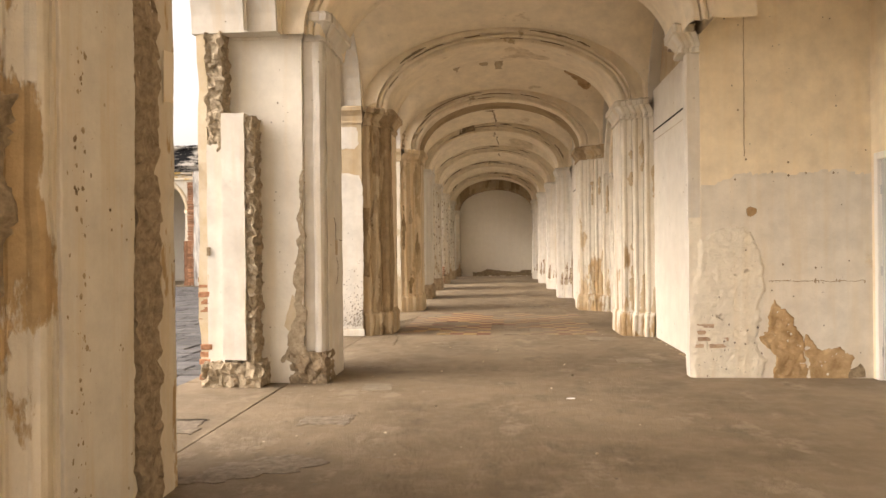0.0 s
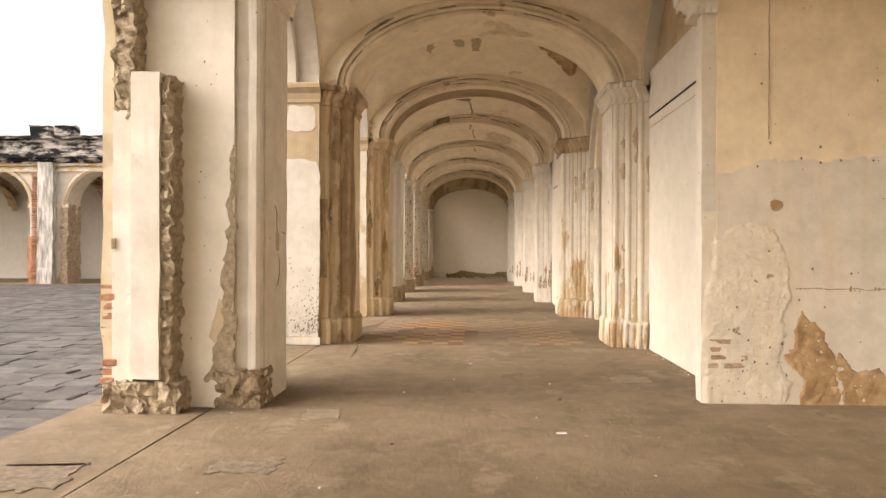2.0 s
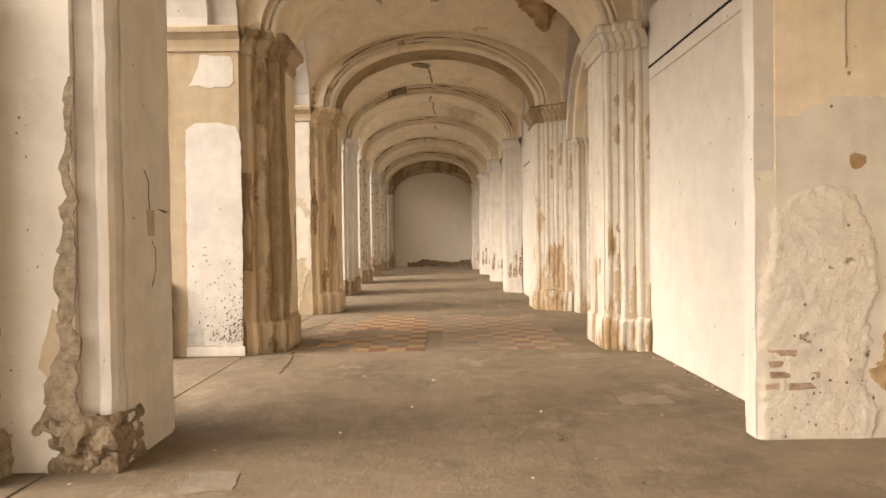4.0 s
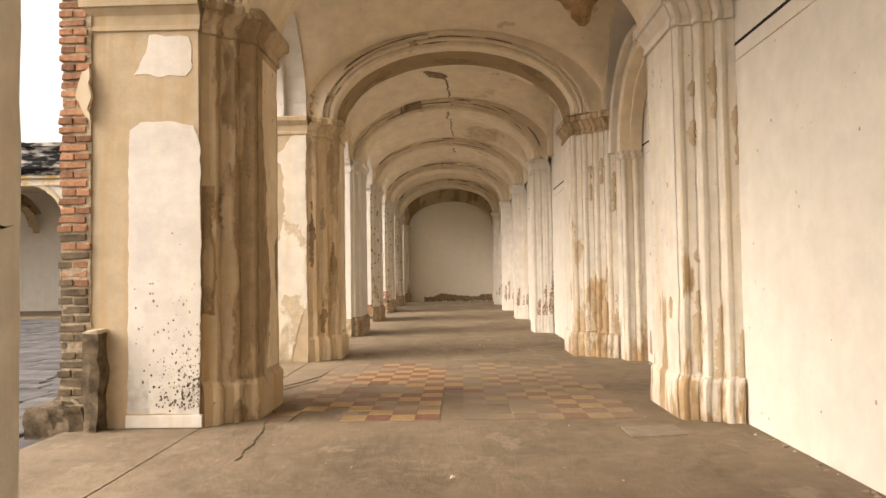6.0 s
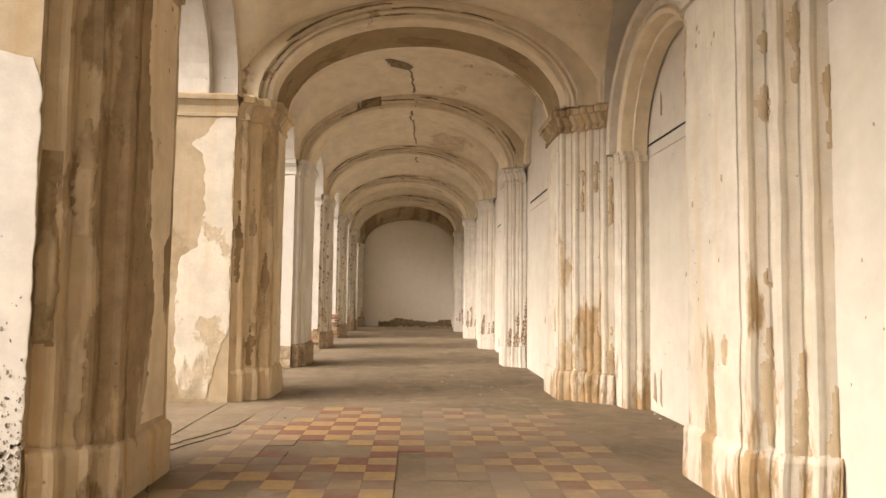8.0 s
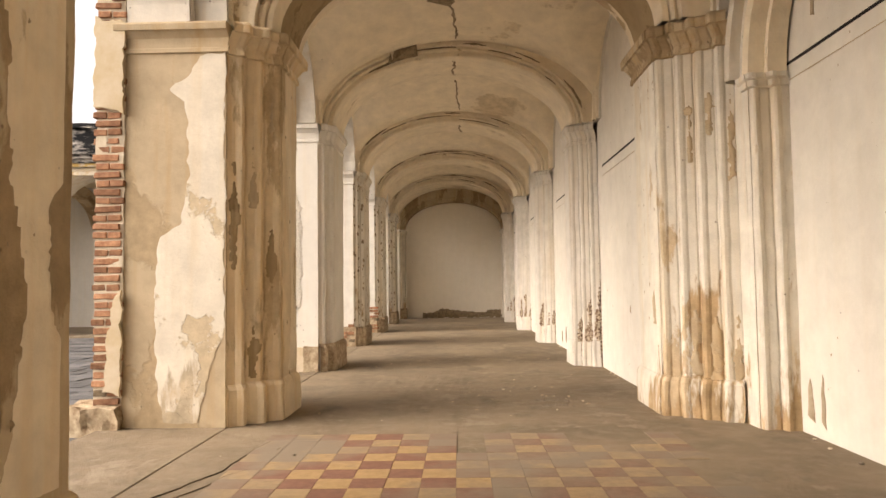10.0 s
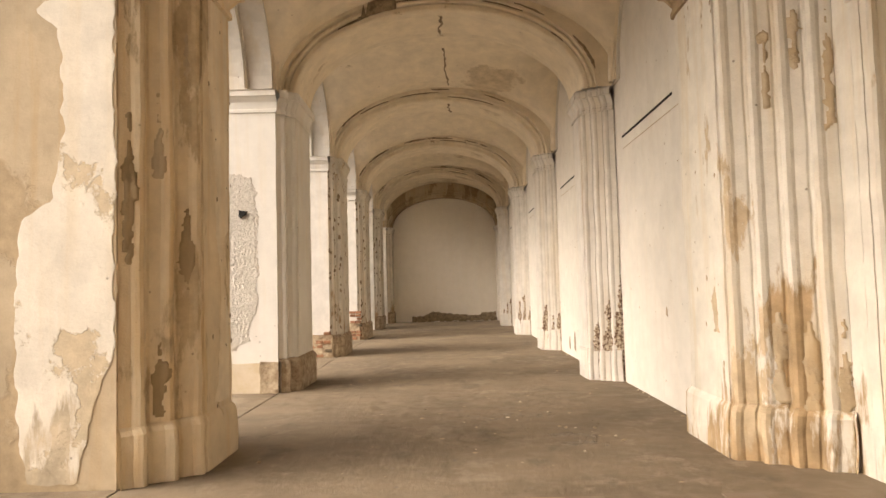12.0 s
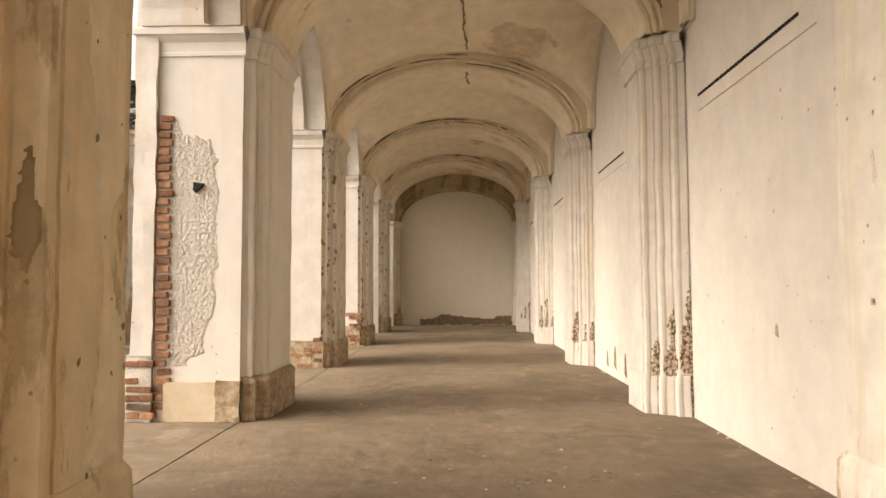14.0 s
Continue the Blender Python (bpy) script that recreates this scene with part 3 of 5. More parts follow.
# ---- transverse arches and vaults ----
def rib(k):
    """Arch across the corridor: moulded bands on both faces and a flat soffit, carried round an elliptic curve."""
    xl, xr = LEFT[k], RIGHT[k]
    c, a = (xl + xr) / 2, (xr - xl) / 2
    spring = SPRING + (LIFT[9] if k == 9 else 0.0)
    rise = (4.55 if k == 9 else CROWN_IN) - spring
    y_rib, deep = RIB_Y[k], RIB_DEEP[k]
    side = [(1.1 if k == 9 else 0.62, 0.64), (0.24, 0.64), (0.235, 0.655), (0.175, 0.655), (0.17, 0.57), (0.155, 0.565), (0.15, 0.59), (0.125, 0.605), (0.10, 0.59), (0.094, 0.54), (0.08, 0.535), (0.078, 0.565), (0.03, 0.565), (0.015, 0.55), (0.004, 0.50), (0.0, 0.36)]
    flat = [(0.0, 0.36), (-0.004, 0.2), (-0.004, -0.2), (0.0, -0.36)]
    top = thing("transverse_arch", "stained plaster arch with stepped mouldings across the corridor", "arch", "transverse arches", "structure", (c, MIDS[k], 0))
    n = 40
    # arch 9 gets darker bands, arches 4 and 9 soffits with shade in their colour
    band = M_DARK if k == 9 else M_RIB
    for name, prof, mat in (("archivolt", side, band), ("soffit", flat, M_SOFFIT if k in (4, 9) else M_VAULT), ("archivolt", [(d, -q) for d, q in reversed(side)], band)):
        verts, faces = [], []
        m = len(prof)
        for i in range(n + 1):
            t = math.pi * i / n
            for d, q in prof:
                v = Vector((c - (a + d) * math.cos(t), y_rib + q * deep, spring + (rise + d) * math.sin(t)))
                verts.append(rough(v, 0.010, 3.5, k * 3.0))
        for i in range(n):
            for j in range(m - 1):
                faces.append((i * m + j, i * m + j + 1, (i + 1) * m + j + 1, (i + 1) * m + j))
        mesh_ob(name, verts, faces, mat, top)
    rebase(top)


for k in range(1, 10):
    rib(k)


def vault(k):
    """One bay of vaulting, lifted over the arch on either wall, with real thickness."""
    y0, y1 = MIDS[k], MIDS[k + 1]
    r = (y1 - y0) / 2 - HALF + 0.05
    ym = (y0 + y1) / 2
    nx, ny = 36, 36
    under, over = [], []
    for j in range(ny + 1):
        y = y0 + (y1 - y0) * j / ny
        f = j / ny
        xl = EDGE_L[k] * (1 - f) + EDGE_L[k + 1] * f
        xr = EDGE_R[k] * (1 - f) + EDGE_R[k + 1] * f
        if k == 1:
            xr = 2.50
        lon = r * math.sqrt(max(0.0, 1 - ((y - ym) / r) ** 2))
        for i in range(nx + 1):
            u = -math.cos(math.pi * i / nx)
            x = (xl + xr) / 2 + (xr - xl) / 2 * u
            cross = (CROWN - SPRING) * math.sqrt(max(0.0, 1 - u * u))
            z = SPRING + (cross ** 6 + lon ** 6) ** (1 / 6)
            z += 0.012 * noise.noise(Vector((x, y, 2)))
            under.append((x, y, z))
            over.append((x, y, 6.0))
    n1 = nx + 1
    faces = []
    base = len(under)
    for j in range(ny):
        for i in range(nx):
            a = j * n1 + i
            faces.append((a, a + 1, a + n1 + 1, a + n1))
            faces.append((base + a, base + a + n1, base + a + n1 + 1, base + a + 1))
    for i in range(nx):
        for a in (i, ny * n1 + i):
            faces.append((a, a + 1, base + a + 1, base + a))
    for j in range(ny):
        for a in (j * n1, j * n1 + nx):
            faces.append((a, a + n1, base + a + n1, base + a))
    ob = mesh_ob("ceiling_vault", under + over, faces, M_VAULT, None, "", True)
    return tagged(ob, "grey-tan plastered vault with water stains", "ceiling", kind="structure")


for k in range(1, 9):
    vault(k)
# unseen ceiling added here; its near edge sets how much sky light enters
roof = block("ceiling_entrance", -3.0, 4.7, 1.7, MIDS[1], 5.3, 6.0, M_VAULT)
tagged(roof, "added unseen ceiling over the start of the corridor, trimmed for light", "ceiling", kind="structure")
# also added out of view, cut short so sky light reaches the wall return
roof_side = block("ceiling_side", 2.51, 4.7, 7.4, 9.86, 5.3, 6.0, M_VAULT)
tagged(roof_side, "added unseen ceiling of the side recess, trimmed for light", "ceiling", kind="structure")

# ---- inner wall ----
for k in range(2, 9):
    face = WALLS[k]
    xr = {2: 2.68, 3: 2.58}.get(k, face - 0.03)
    arcade("wall_inner", xr, xr + 0.9, MIDS[k:k + 2], HALF, SPRING, 6.0, M_PARTITION, "y", None, "white plastered inner wall with blind round arch")
    r = (MIDS[k + 1] - MIDS[k]) / 2 - HALF
    ym = (MIDS[k + 1] + MIDS[k]) / 2
    mould = ring("arch_moulding", xr + 0.004, -1, ym, r + 0.05, 0.20, 0.07, M_RIB)
    tagged(mould, "stained plaster moulding round a blind arch", "moulding", "arch mouldings", "structure")
    fill = block("wall_infill", face, face + 0.25, 10.03 if k == 2 else FRONTS[k] + (1.45 if k < 5 else 1.04), FRONTS[k + 1] + (0.05 if k < 4 else 0.30), -0.02, 3.92 if k == 2 else 5.6, M_PARTITION, step=0.3, amp=0.003, scale=1.5, seed=k)
    tagged(fill, "smooth white partition filling a blind arch", "wall", kind="structure")
    if k == 2:
        upper = block("wall_lunette", face + 0.10, face + 0.35, 10.03, FRONTS[k + 1] + 0.1, 3.85, 5.7, M_TANNED)
        tagged(upper, "tan plaster lunette over the white partition", "wall", kind="structure")
    ya, yb, z = {2: (10.9, 13.43, 3.265), 3: (15.48, 17.78, 3.13), 4: (19.85, 21.76, 3.01), 5: (24.3, 25.93, 2.98), 6: (29.1, 30.4, 3.02)}.get(k, (FRONTS[k] + 2.08, FRONTS[k + 1] + 0.03, 3.0))
    slot = block("ventilation_slot", face - 0.006, face + 0.02, ya, yb, z - 0.012, z + 0.012, M_BLACK)
    tagged(slot, "narrow black horizontal slot in the white partition", "slot", "slots in the partitions", "structure")
    seam = block("partition_seam", face - 0.005, face + 0.02, ya - 0.22, yb, z - 0.150, z - 0.144, M_TANNED)
    tagged(seam, "thin brown joint line in the white partition", "joint", "joints in the partitions", "structure")

# blind arch with its own jambs in the second bay
r_in = 1.08
y_mid = (MIDS[3] + MIDS[4]) / 2
blind = thing("blind_arch", "cream moulded blind arch on slim jambs round a white partition", "arch", "", "structure", (3.0, y_mid, 0))
for end in (-1, 1):
    yj = y_mid + end * (r_in + 0.16)
    loft("jamb", 3.03, yj, -1, steps(-0.02, 3.02), M_PEEL, blind, "", 0.008, 3.0 + end, True, section(0.17, 0.05, 0.32, 2))
    loft("impost", 3.03, yj, -1, [(2.94, 0.0), (2.95, 0.02), (3.0, 0.025), (3.02, 0.045), (3.06, 0.05)], M_PEEL, blind, "", 0.006, 1.0, True, section(0.17, 0.05, 0.32, 2))
ring("archivolt", 3.0, -1, y_mid, r_in, 0.20, 0.30, M_RIB, blind, 3.06)
ring("outer_archivolt", 2.80, -1, y_mid, r_in + 0.16, 0.22, 0.20, M_PEEL, blind, 3.06)

# end wall and closing walls
end_wall = block("wall_end", -30, 4.6, END_Y, END_Y + 0.5, -0.2, 6.0, M_END, step=0.0)
tagged(end_wall, "plain grey-white plastered wall closing the corridor", "wall", kind="structure")
SIDE = 4.27
for y0, y1, z0, z1, nm in ((-3.0, 8.72, 0, 5.3, "wall_side"), (9.78, 10.2, 0, 5.3, "wall_side"), (8.72, 9.78, 2.38, 5.3, "wall_side")):
    w = block(nm, SIDE, SIDE + 0.35, y0, y1, z0 - 0.02, z1, M_CREAM)
    tagged(w, "cream painted wall of the side recess", "wall", kind="structure")

# broken wall end that faces the walk
wall_end = thing("wall_return", "cream plastered wall end with fallen render and bare bricks at its foot", "wall", "", "structure", (3.3, 9.9, 0))
block("body", 2.50, SIDE, 9.86, 10.03, -0.05, 5.3, M_CREAM, wall_end, step=0.28, amp=0.004, scale=1.5, seed=4)
block("edge_strip", 2.37, 2.52, 9.872, 10.03, -0.05, SPRING, M_WHITE, wall_end, step=0.2, amp=0.010, scale=2.5, seed=8)
loft("capital", 2.52, 10.0, -1, [(z + 0.1, o) for z, o in CAP], M_PEEL, wall_end, "broken plaster capital", 0.03, 4.0, True, section(0.2, 0.1, 0.2, 2))


def on_front(y):
    return lambda u, z, d: (u, y - d, z)


def on_side(x, sign):
    return lambda u, z, d: (x + sign * d, u, z)


front = on_front(9.855)
skin("pale_wash", 2.50, 4.27, -0.04, 2.34, front, M_WASH, wall_end, "paler cream wash on the lower wall", 0.001, 3, 6.0, 0.03, 0.003, 0.05, [(2.40, -0.2), (2.42, 2.1), (2.62, 2.12), (3.0, 2.24), (3.5, 2.20), (3.9, 2.26), (4.4, 2.18), (4.4, -0.2)], 0.02, 0.008)
skin("fallen_render", 3.02, 3.72, -0.08, 1.08, front, M_ORANGE, wall_end, "orange earth render laid bare", 0.009, 16, 1.0, 0.013, 0.010, 0.045, [(3.23, 1.04), (3.35, 0.82), (3.50, 0.68), (3.60, 0.44), (3.66, -0.2), (3.17, -0.2), (3.22, 0.22), (3.07, 0.42), (3.15, 0.62)])
skin("fallen_render", 3.44, 4.15, -0.08, 0.74, front, M_ORANGE, wall_end, "pale bare render", 0.007, 14, 2.0, 0.014, 0.008, 0.045, [(3.50, 0.66), (3.68, 0.48), (3.76, 0.34), (3.95, 0.38), (4.1, 0.22), (4.1, -0.2), (3.58, -0.2)])
skin("repair_mortar", 2.37, 3.24, -0.2, 1.74, front, M_REPAIR, wall_end, "lumpy pale repair mortar", 0.0065, 13, 3.0, 0.016, 0.013, 0.07, [(2.34, -0.3), (3.16, -0.3), (3.22, 0.2), (3.10, 0.42), (3.17, 0.62), (3.20, 1.0), (3.20, 1.40), (3.08, 1.62), (2.85, 1.70), (2.60, 1.62), (2.46, 1.45), (2.38, 1.0), (2.34, 0.9)], 0.06, 0.008)
patch("old_hole", [(2.97, 1.79), (2.975, 1.825), (3.01, 1.85), (3.05, 1.845), (3.085, 1.825), (3.09, 1.785), (3.06, 1.755), (3.02, 1.745), (2.985, 1.76)], front, M_ORANGE, wall_end, 0.007, 0.022, "rusty filled hole", 4.0)
for u, z in ((3.35, 1.22), (3.69, 1.18), (2.86, 2.15), (2.98, 2.36), (3.42, 2.32), (3.42, 2.18), (3.25, 2.22), (3.60, 2.20), (3.88, 2.2), (2.90, 2.9)):
    patch("nail_hole", [(u - 0.012, z), (u, z + 0.014), (u + 0.012, z), (u, z - 0.014)], front, M_RUBBLE, wall_end, 0.006, 0.004, "", u)
# dark strip painted for the shadow in a horizontal crack
patch("score_line", [(3.20, 1.045), (3.5, 1.045), (4.2, 1.043), (4.2, 1.037), (3.6, 1.037), (3.20, 1.037)], front, M_DUST, wall_end, 0.005, 0.016, "broken score line with the crack's shadow drawn as a dark strip", 6.0)
patch("broken_corner", [(4.00, 0.0), (4.03, 0.10), (4.14, 0.16), (4.18, 0.10), (4.18, 0.0)], front, M_RUBBLE, wall_end, 0.012, 0.02, "", 8.0)
patch("score_line", [(2.955, 2.4), (2.962, 3.9), (2.97, 3.9), (2.965, 2.4)], front, M_TANNED, wall_end, 0.005, 0.006, "", 9.0)

# ---- restroom door ----
door = thing("door_1", "grey painted steel door in a white frame, closed", "door", "", "structure", (SIDE, 9.25, 0))
leaf = block("leaf", SIDE + 0.03, SIDE + 0.075, 8.79, 9.72, 0.01, 2.31, M_DOOR, door, bevel=0.004)
for y0, y1, z0, z1 in ((9.72, 9.79, 0.0, 2.39), (8.71, 8.79, 0.0, 2.39), (8.79, 9.72, 2.315, 2.39)):
    block("frame", SIDE - 0.012, SIDE + 0.10, y0, y1, z0, z1, M_FRAME, door, bevel=0.006)
for z in (0.30, 1.15, 2.0):
    block("hinge", SIDE + 0.018, SIDE + 0.04, 9.70, 9.722, z - 0.05, z + 0.05, M_DOOR, leaf, "steel hinge", bevel=0.003)
block("handle", SIDE - 0.02, SIDE + 0.035, 8.88, 8.92, 0.98, 1.10, M_FRAME, leaf, "door handle", bevel=0.008)
sign = thing("restroom_sign", "black restroom sign plate with white border and bar on the door", "sign", "", "", (SIDE + 0.02, 9.5, 2.1))
block("plate", SIDE + 0.022, SIDE + 0.031, 9.38, 9.60, 1.99, 2.21, M_BLACK, sign)
for y0, y1, z0, z1 in ((9.39, 9.59, 2.196, 2.203), (9.39, 9.59, 1.997, 2.004), (9.39, 9.397, 2.0, 2.2), (9.583, 9.59, 2.0, 2.2)):
    block("border", SIDE + 0.018, SIDE + 0.023, y0, y1, z0, z1, M_SIGN, sign, "white border")
for y0, y1, z0, z1 in ((9.535, 9.56, 2.06, 2.17), (9.42, 9.56, 2.018, 2.032)):
    block("bar", SIDE + 0.018, SIDE + 0.023, y0, y1, z0, z1, M_SIGN, sign, "white printed bar")
# ---- far wing across the courtyard ----
WING_Y = 31.0
wing_mids = [-3.2 - 4.7 * i for i in range(5, -1, -1)]
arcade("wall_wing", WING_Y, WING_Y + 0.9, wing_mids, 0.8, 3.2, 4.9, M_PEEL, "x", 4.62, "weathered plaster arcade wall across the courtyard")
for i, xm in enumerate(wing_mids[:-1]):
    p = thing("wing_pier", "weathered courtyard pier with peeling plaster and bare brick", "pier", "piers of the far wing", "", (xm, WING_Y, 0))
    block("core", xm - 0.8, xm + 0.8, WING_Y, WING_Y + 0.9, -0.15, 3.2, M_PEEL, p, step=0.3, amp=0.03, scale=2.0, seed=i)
    block("buttress", xm - 0.30, xm + 0.34, WING_Y - 0.3, WING_Y + 0.01, -0.15, 4.9, M_GREYED, p, step=0.25, amp=0.04, scale=2.5, seed=i + 20)
    block("jamb", xm + 0.52, xm + 0.83, WING_Y - 0.06, WING_Y + 0.9, -0.15, 3.2, M_FOOT, p, "dark crumbling jamb", step=0.12, amp=0.06, scale=4, seed=i + 40)
    block("bare_foot", xm - 0.86, xm - 0.55, WING_Y - 0.04, WING_Y + 0.3, -0.15, 1.9, M_BRICK, p, "bare red brick foot", step=0.12, amp=0.04, scale=4, seed=i + 60)
    block("band", xm - 0.85, xm + 0.85, WING_Y - 0.05, WING_Y + 0.01, 3.1, 3.25, M_RIB, p, step=0.2, amp=0.02)
for z0, z1, out in ((4.9, 5.0, 0.22), (5.0, 5.1, 0.32), (5.1, 5.26, 0.42), (5.26, 5.36, 0.26), (5.36, 5.9, 0.12), (5.9, 6.02, 0.24)):
    b = block("wing_cornice", -30, OUTER - 0.1, WING_Y - out, WING_Y + 0.5, z0, z1, M_SOOT, step=0.22, amp=0.03, scale=2.5, seed=z0)
    tagged(b, "soot-black stepped cornice and parapet of the far wing", "cornice", "cornice courses", "structure")
wing_wall = block("wall_wing_back", -30, -3.3, WING_Y + 4.6, WING_Y + 5.0, -0.2, 5.3, M_FRESH)
tagged(wing_wall, "white plastered back wall of the far wing", "wall", kind="structure")
wing_ceiling = block("ceiling_wing", -30, -12.0, WING_Y + 0.9, WING_Y + 4.7, 4.9, 5.3, M_VAULT)
tagged(wing_ceiling, "stained plaster ceiling of the far wing", "ceiling", kind="structure")
wing_floor = block("floor_wing", -30, -3.16, WING_Y - 0.4, END_Y + 0.1, -0.3, -0.02, M_FLOOR)
tagged(wing_floor, "raised cement floor of the far wing", "floor", kind="structure")


for i, xm in enumerate(wing_mids[:-1]):
    for z0, z1, o in ((4.55, 4.64, 0.10), (4.64, 4.74, 0.05), (4.80, 4.9, 0.16)):
        b = block("wing_band", xm - 0.2, xm + 4.5, WING_Y - o, WING_Y + 0.01, z0, z1, M_YELLOW, None, step=0.3, amp=0.02, scale=3, seed=i)
        tagged(b, "ochre plaster band below the cornice of the far wing", "cornice", "bands of the far wing", "structure")
    x2 = xm + 4.7 / 2
    m = ring("wing_arch_moulding", 0, 1, 0, 1.56, 0.18, 0.07, M_OCHRE, None, 3.2, 1.43)
    m.matrix_world = Matrix.Translation((x2, WING_Y + 0.004, 0)) @ pose(0, 0, 0, 0, 0, -90)
    tagged(m, "worn ochre moulding round an arch of the far wing", "moulding", "arch mouldings of the far wing", "structure")
    wr = ring("wing_rib", xm + 0.3, -1, WING_Y + 2.75, 1.75, 0.4, 0.55, M_DARK, None, 3.2, 1.15)
    tagged(wr, "stained plaster arch across the far wing", "arch", "arches of the far wing", "structure")
    rib2 = block("wing_pilaster", x2 + 0.5, x2 + 0.8, WING_Y + 4.42, WING_Y + 4.61, -0.05, 3.4, M_DARK, None, step=0.2, amp=0.03, scale=3, seed=i)
    tagged(rib2, "stained pilaster on the back wall of the far wing", "pilaster", "pilasters of the far wing", "structure")
    courses = []
    for c in range(62):
        z = 0.0 + 0.072 * c
        w = 0.05 * noise.noise(Vector((c * 0.7, i, 1)))
        courses.append((xm - 0.66 + w, xm - 0.30, z, z + 0.055))
    vs, fs = [], []
    for x0, x1, z0, z1 in courses:
        n = len(vs)
        vs += [(x0, WING_Y - 0.10, z0), (x1, WING_Y - 0.10, z0), (x1, WING_Y - 0.10, z1), (x0, WING_Y - 0.10, z1), (x0, WING_Y, z0), (x1, WING_Y, z0), (x1, WING_Y, z1), (x0, WING_Y, z1)]
        fs += [(n, n + 1, n + 2, n + 3), (n, n + 4, n + 5, n + 1), (n + 3, n + 2, n + 6, n + 7), (n, n + 3, n + 7, n + 4), (n + 1, n + 5, n + 6, n + 2)]
    b = mesh_ob("wing_brickwork", vs, fs, M_BRICK)
    tagged(b, "strip of bare red brick courses on a far pier", "brickwork", "brick strips of the far wing", "stuff")
for x in (-17.6, -16.6):
    f = block("parapet_stump", x - 0.35, x + 0.35, WING_Y - 0.2, WING_Y + 0.4, 6.0, 6.45, M_SOOT, None, step=0.12, amp=0.07, scale=3, seed=x)
    tagged(f, "broken blackened parapet stump on the far wing", "parapet", "parapet stumps", "structure")

# ---- torn wall stubs and broken plaster on the piers ----
p1 = piers[2]
block("wall_stub", -2.78, -2.60, 9.20, 9.40, -0.04, 2.56, M_WHITE, p1, "white limewashed stub of a torn-out wall", step=0.14, amp=0.008, scale=4, seed=1)
block("broken_core", -2.78, -2.60, 9.20, 9.40, 2.5, 3.75, M_TORN, p1, "crumbling mortar where a wall was torn out", step=0.026, amp=0.045, scale=13, seed=3)
block("wall_stub", -2.595, -2.345, 9.14, 9.40, 0.28, 2.88, M_WHITE, p1, "white limewashed stub of a torn-out wall", step=0.14, amp=0.010, scale=4, seed=2)
block("broken_edge", -2.375, -2.255, 9.17, 9.40, 0.0, 2.84, M_TORN, p1, "jagged mortar edge of a torn-out wall", step=0.026, amp=0.042, scale=14, seed=5)
block("broken_foot", -2.80, -2.18, 9.12, 9.40, -0.08, 0.25, M_TORN, p1, "crumbled mortar foot", step=0.026, amp=0.045, scale=13, seed=6)
block("broken_foot", -1.95, -1.56, 9.375, 9.72, -0.05, 0.32, M_BAND, p1, "crumbled mortar foot", step=0.026, amp=0.045, scale=13, seed=9)
block("tan_edge", -2.875, -2.77, 9.21, 9.9, -0.06, 4.2, M_OCHRE, p1, "cream outer edge with worn plaster", step=0.15, amp=0.025, scale=3, seed=7)
face1 = on_front(9.40)
patch("torn_edge", [(-1.93, 0.2), (-1.88, 0.75), (-1.90, 1.0), (-1.86, 1.5), (-1.85, 1.8), (-1.81, 2.3), (-1.79, 2.3), (-1.785, 1.2), (-1.79, 0.2)], lambda u, z, d: (u, 9.40 - d, z), M_TORN, p1, 0.012, 0.05, "torn plaster edge showing mortar", 5.0)
patch("stain", [(-2.02, 0.62), (-1.92, 0.95), (-1.86, 0.9), (-1.90, 0.45)], face1, M_OCHRE, p1, 0.006, 0.02, "ochre stain", 6.0)
patch("torn_edge", [(-2.05, 0.22), (-1.98, 0.42), (-1.93, 0.60), (-1.88, 0.72), (-1.80, 0.70), (-1.78, 0.22)], lambda u, z, d: (u, 9.40 - d, z), M_TORN, p1, 0.016, 0.05, "torn plaster edge showing mortar", 7.0)
for us in ([(9.90, 1.53), (9.88, 1.62), (9.89, 1.72), (9.82, 1.80)], [(9.92, 1.34), (9.98, 1.28), (9.97, 1.14), (9.91, 1.04)], [(9.93, 1.55), (10.06, 1.55), (10.14, 1.53), (10.22, 1.55)]):
    patch("crack", us + [(u + 0.003, z) for u, z in reversed(us)], on_side(-1.565, 1), M_SCAB, p1, 0.007, 0.005, "fine crack in the plaster", us[0][1])
block("peg_hole", -1.585, -1.558, 9.86, 9.96, 1.37, 1.54, M_TANNED, p1, "small notch in the plaster")
block("peg_hole", -2.785, -2.75, 9.188, 9.21, 1.38, 1.47, M_RUBBLE, p1, "small notch in the plaster")

p0 = piers[1]
side0 = on_side(-1.63, 1)
patch("torn_limewash", [(5.03, 0.03), (5.60, 0.03), (5.63, 1.0), (5.66, 2.0), (5.66, 3.4), (5.03, 3.4)], side0, M_DULL, p0, 0.022, 0.012, "white limewash flaking in small pits", 1.0)
block("broken_band", -1.73, -1.605, 5.655, 5.91, 0.0, 3.44, M_BAND, p0, "torn vertical band of brown mortar", step=0.03, amp=0.036, scale=11, seed=4)
patch("stain", [(5.98, 2.30), (6.10, 2.32), (6.11, 2.62), (5.99, 2.60)], lambda u, z, d: (-1.615 + d, u, z), M_YELLOW, p0, 0.004, 0.01, "yellow stain", 2.0)
skin("exposed_mortar", 4.56, 4.92, 1.2, 2.12, lambda u, z, d: (-1.96 + 0.80 * (u - 4.60) + d, u - 0.6 * d, z), M_RUBBLE, p0, "pitted aggregate laid bare", 0.02, 14, 3.0, 0.025, 0.05)

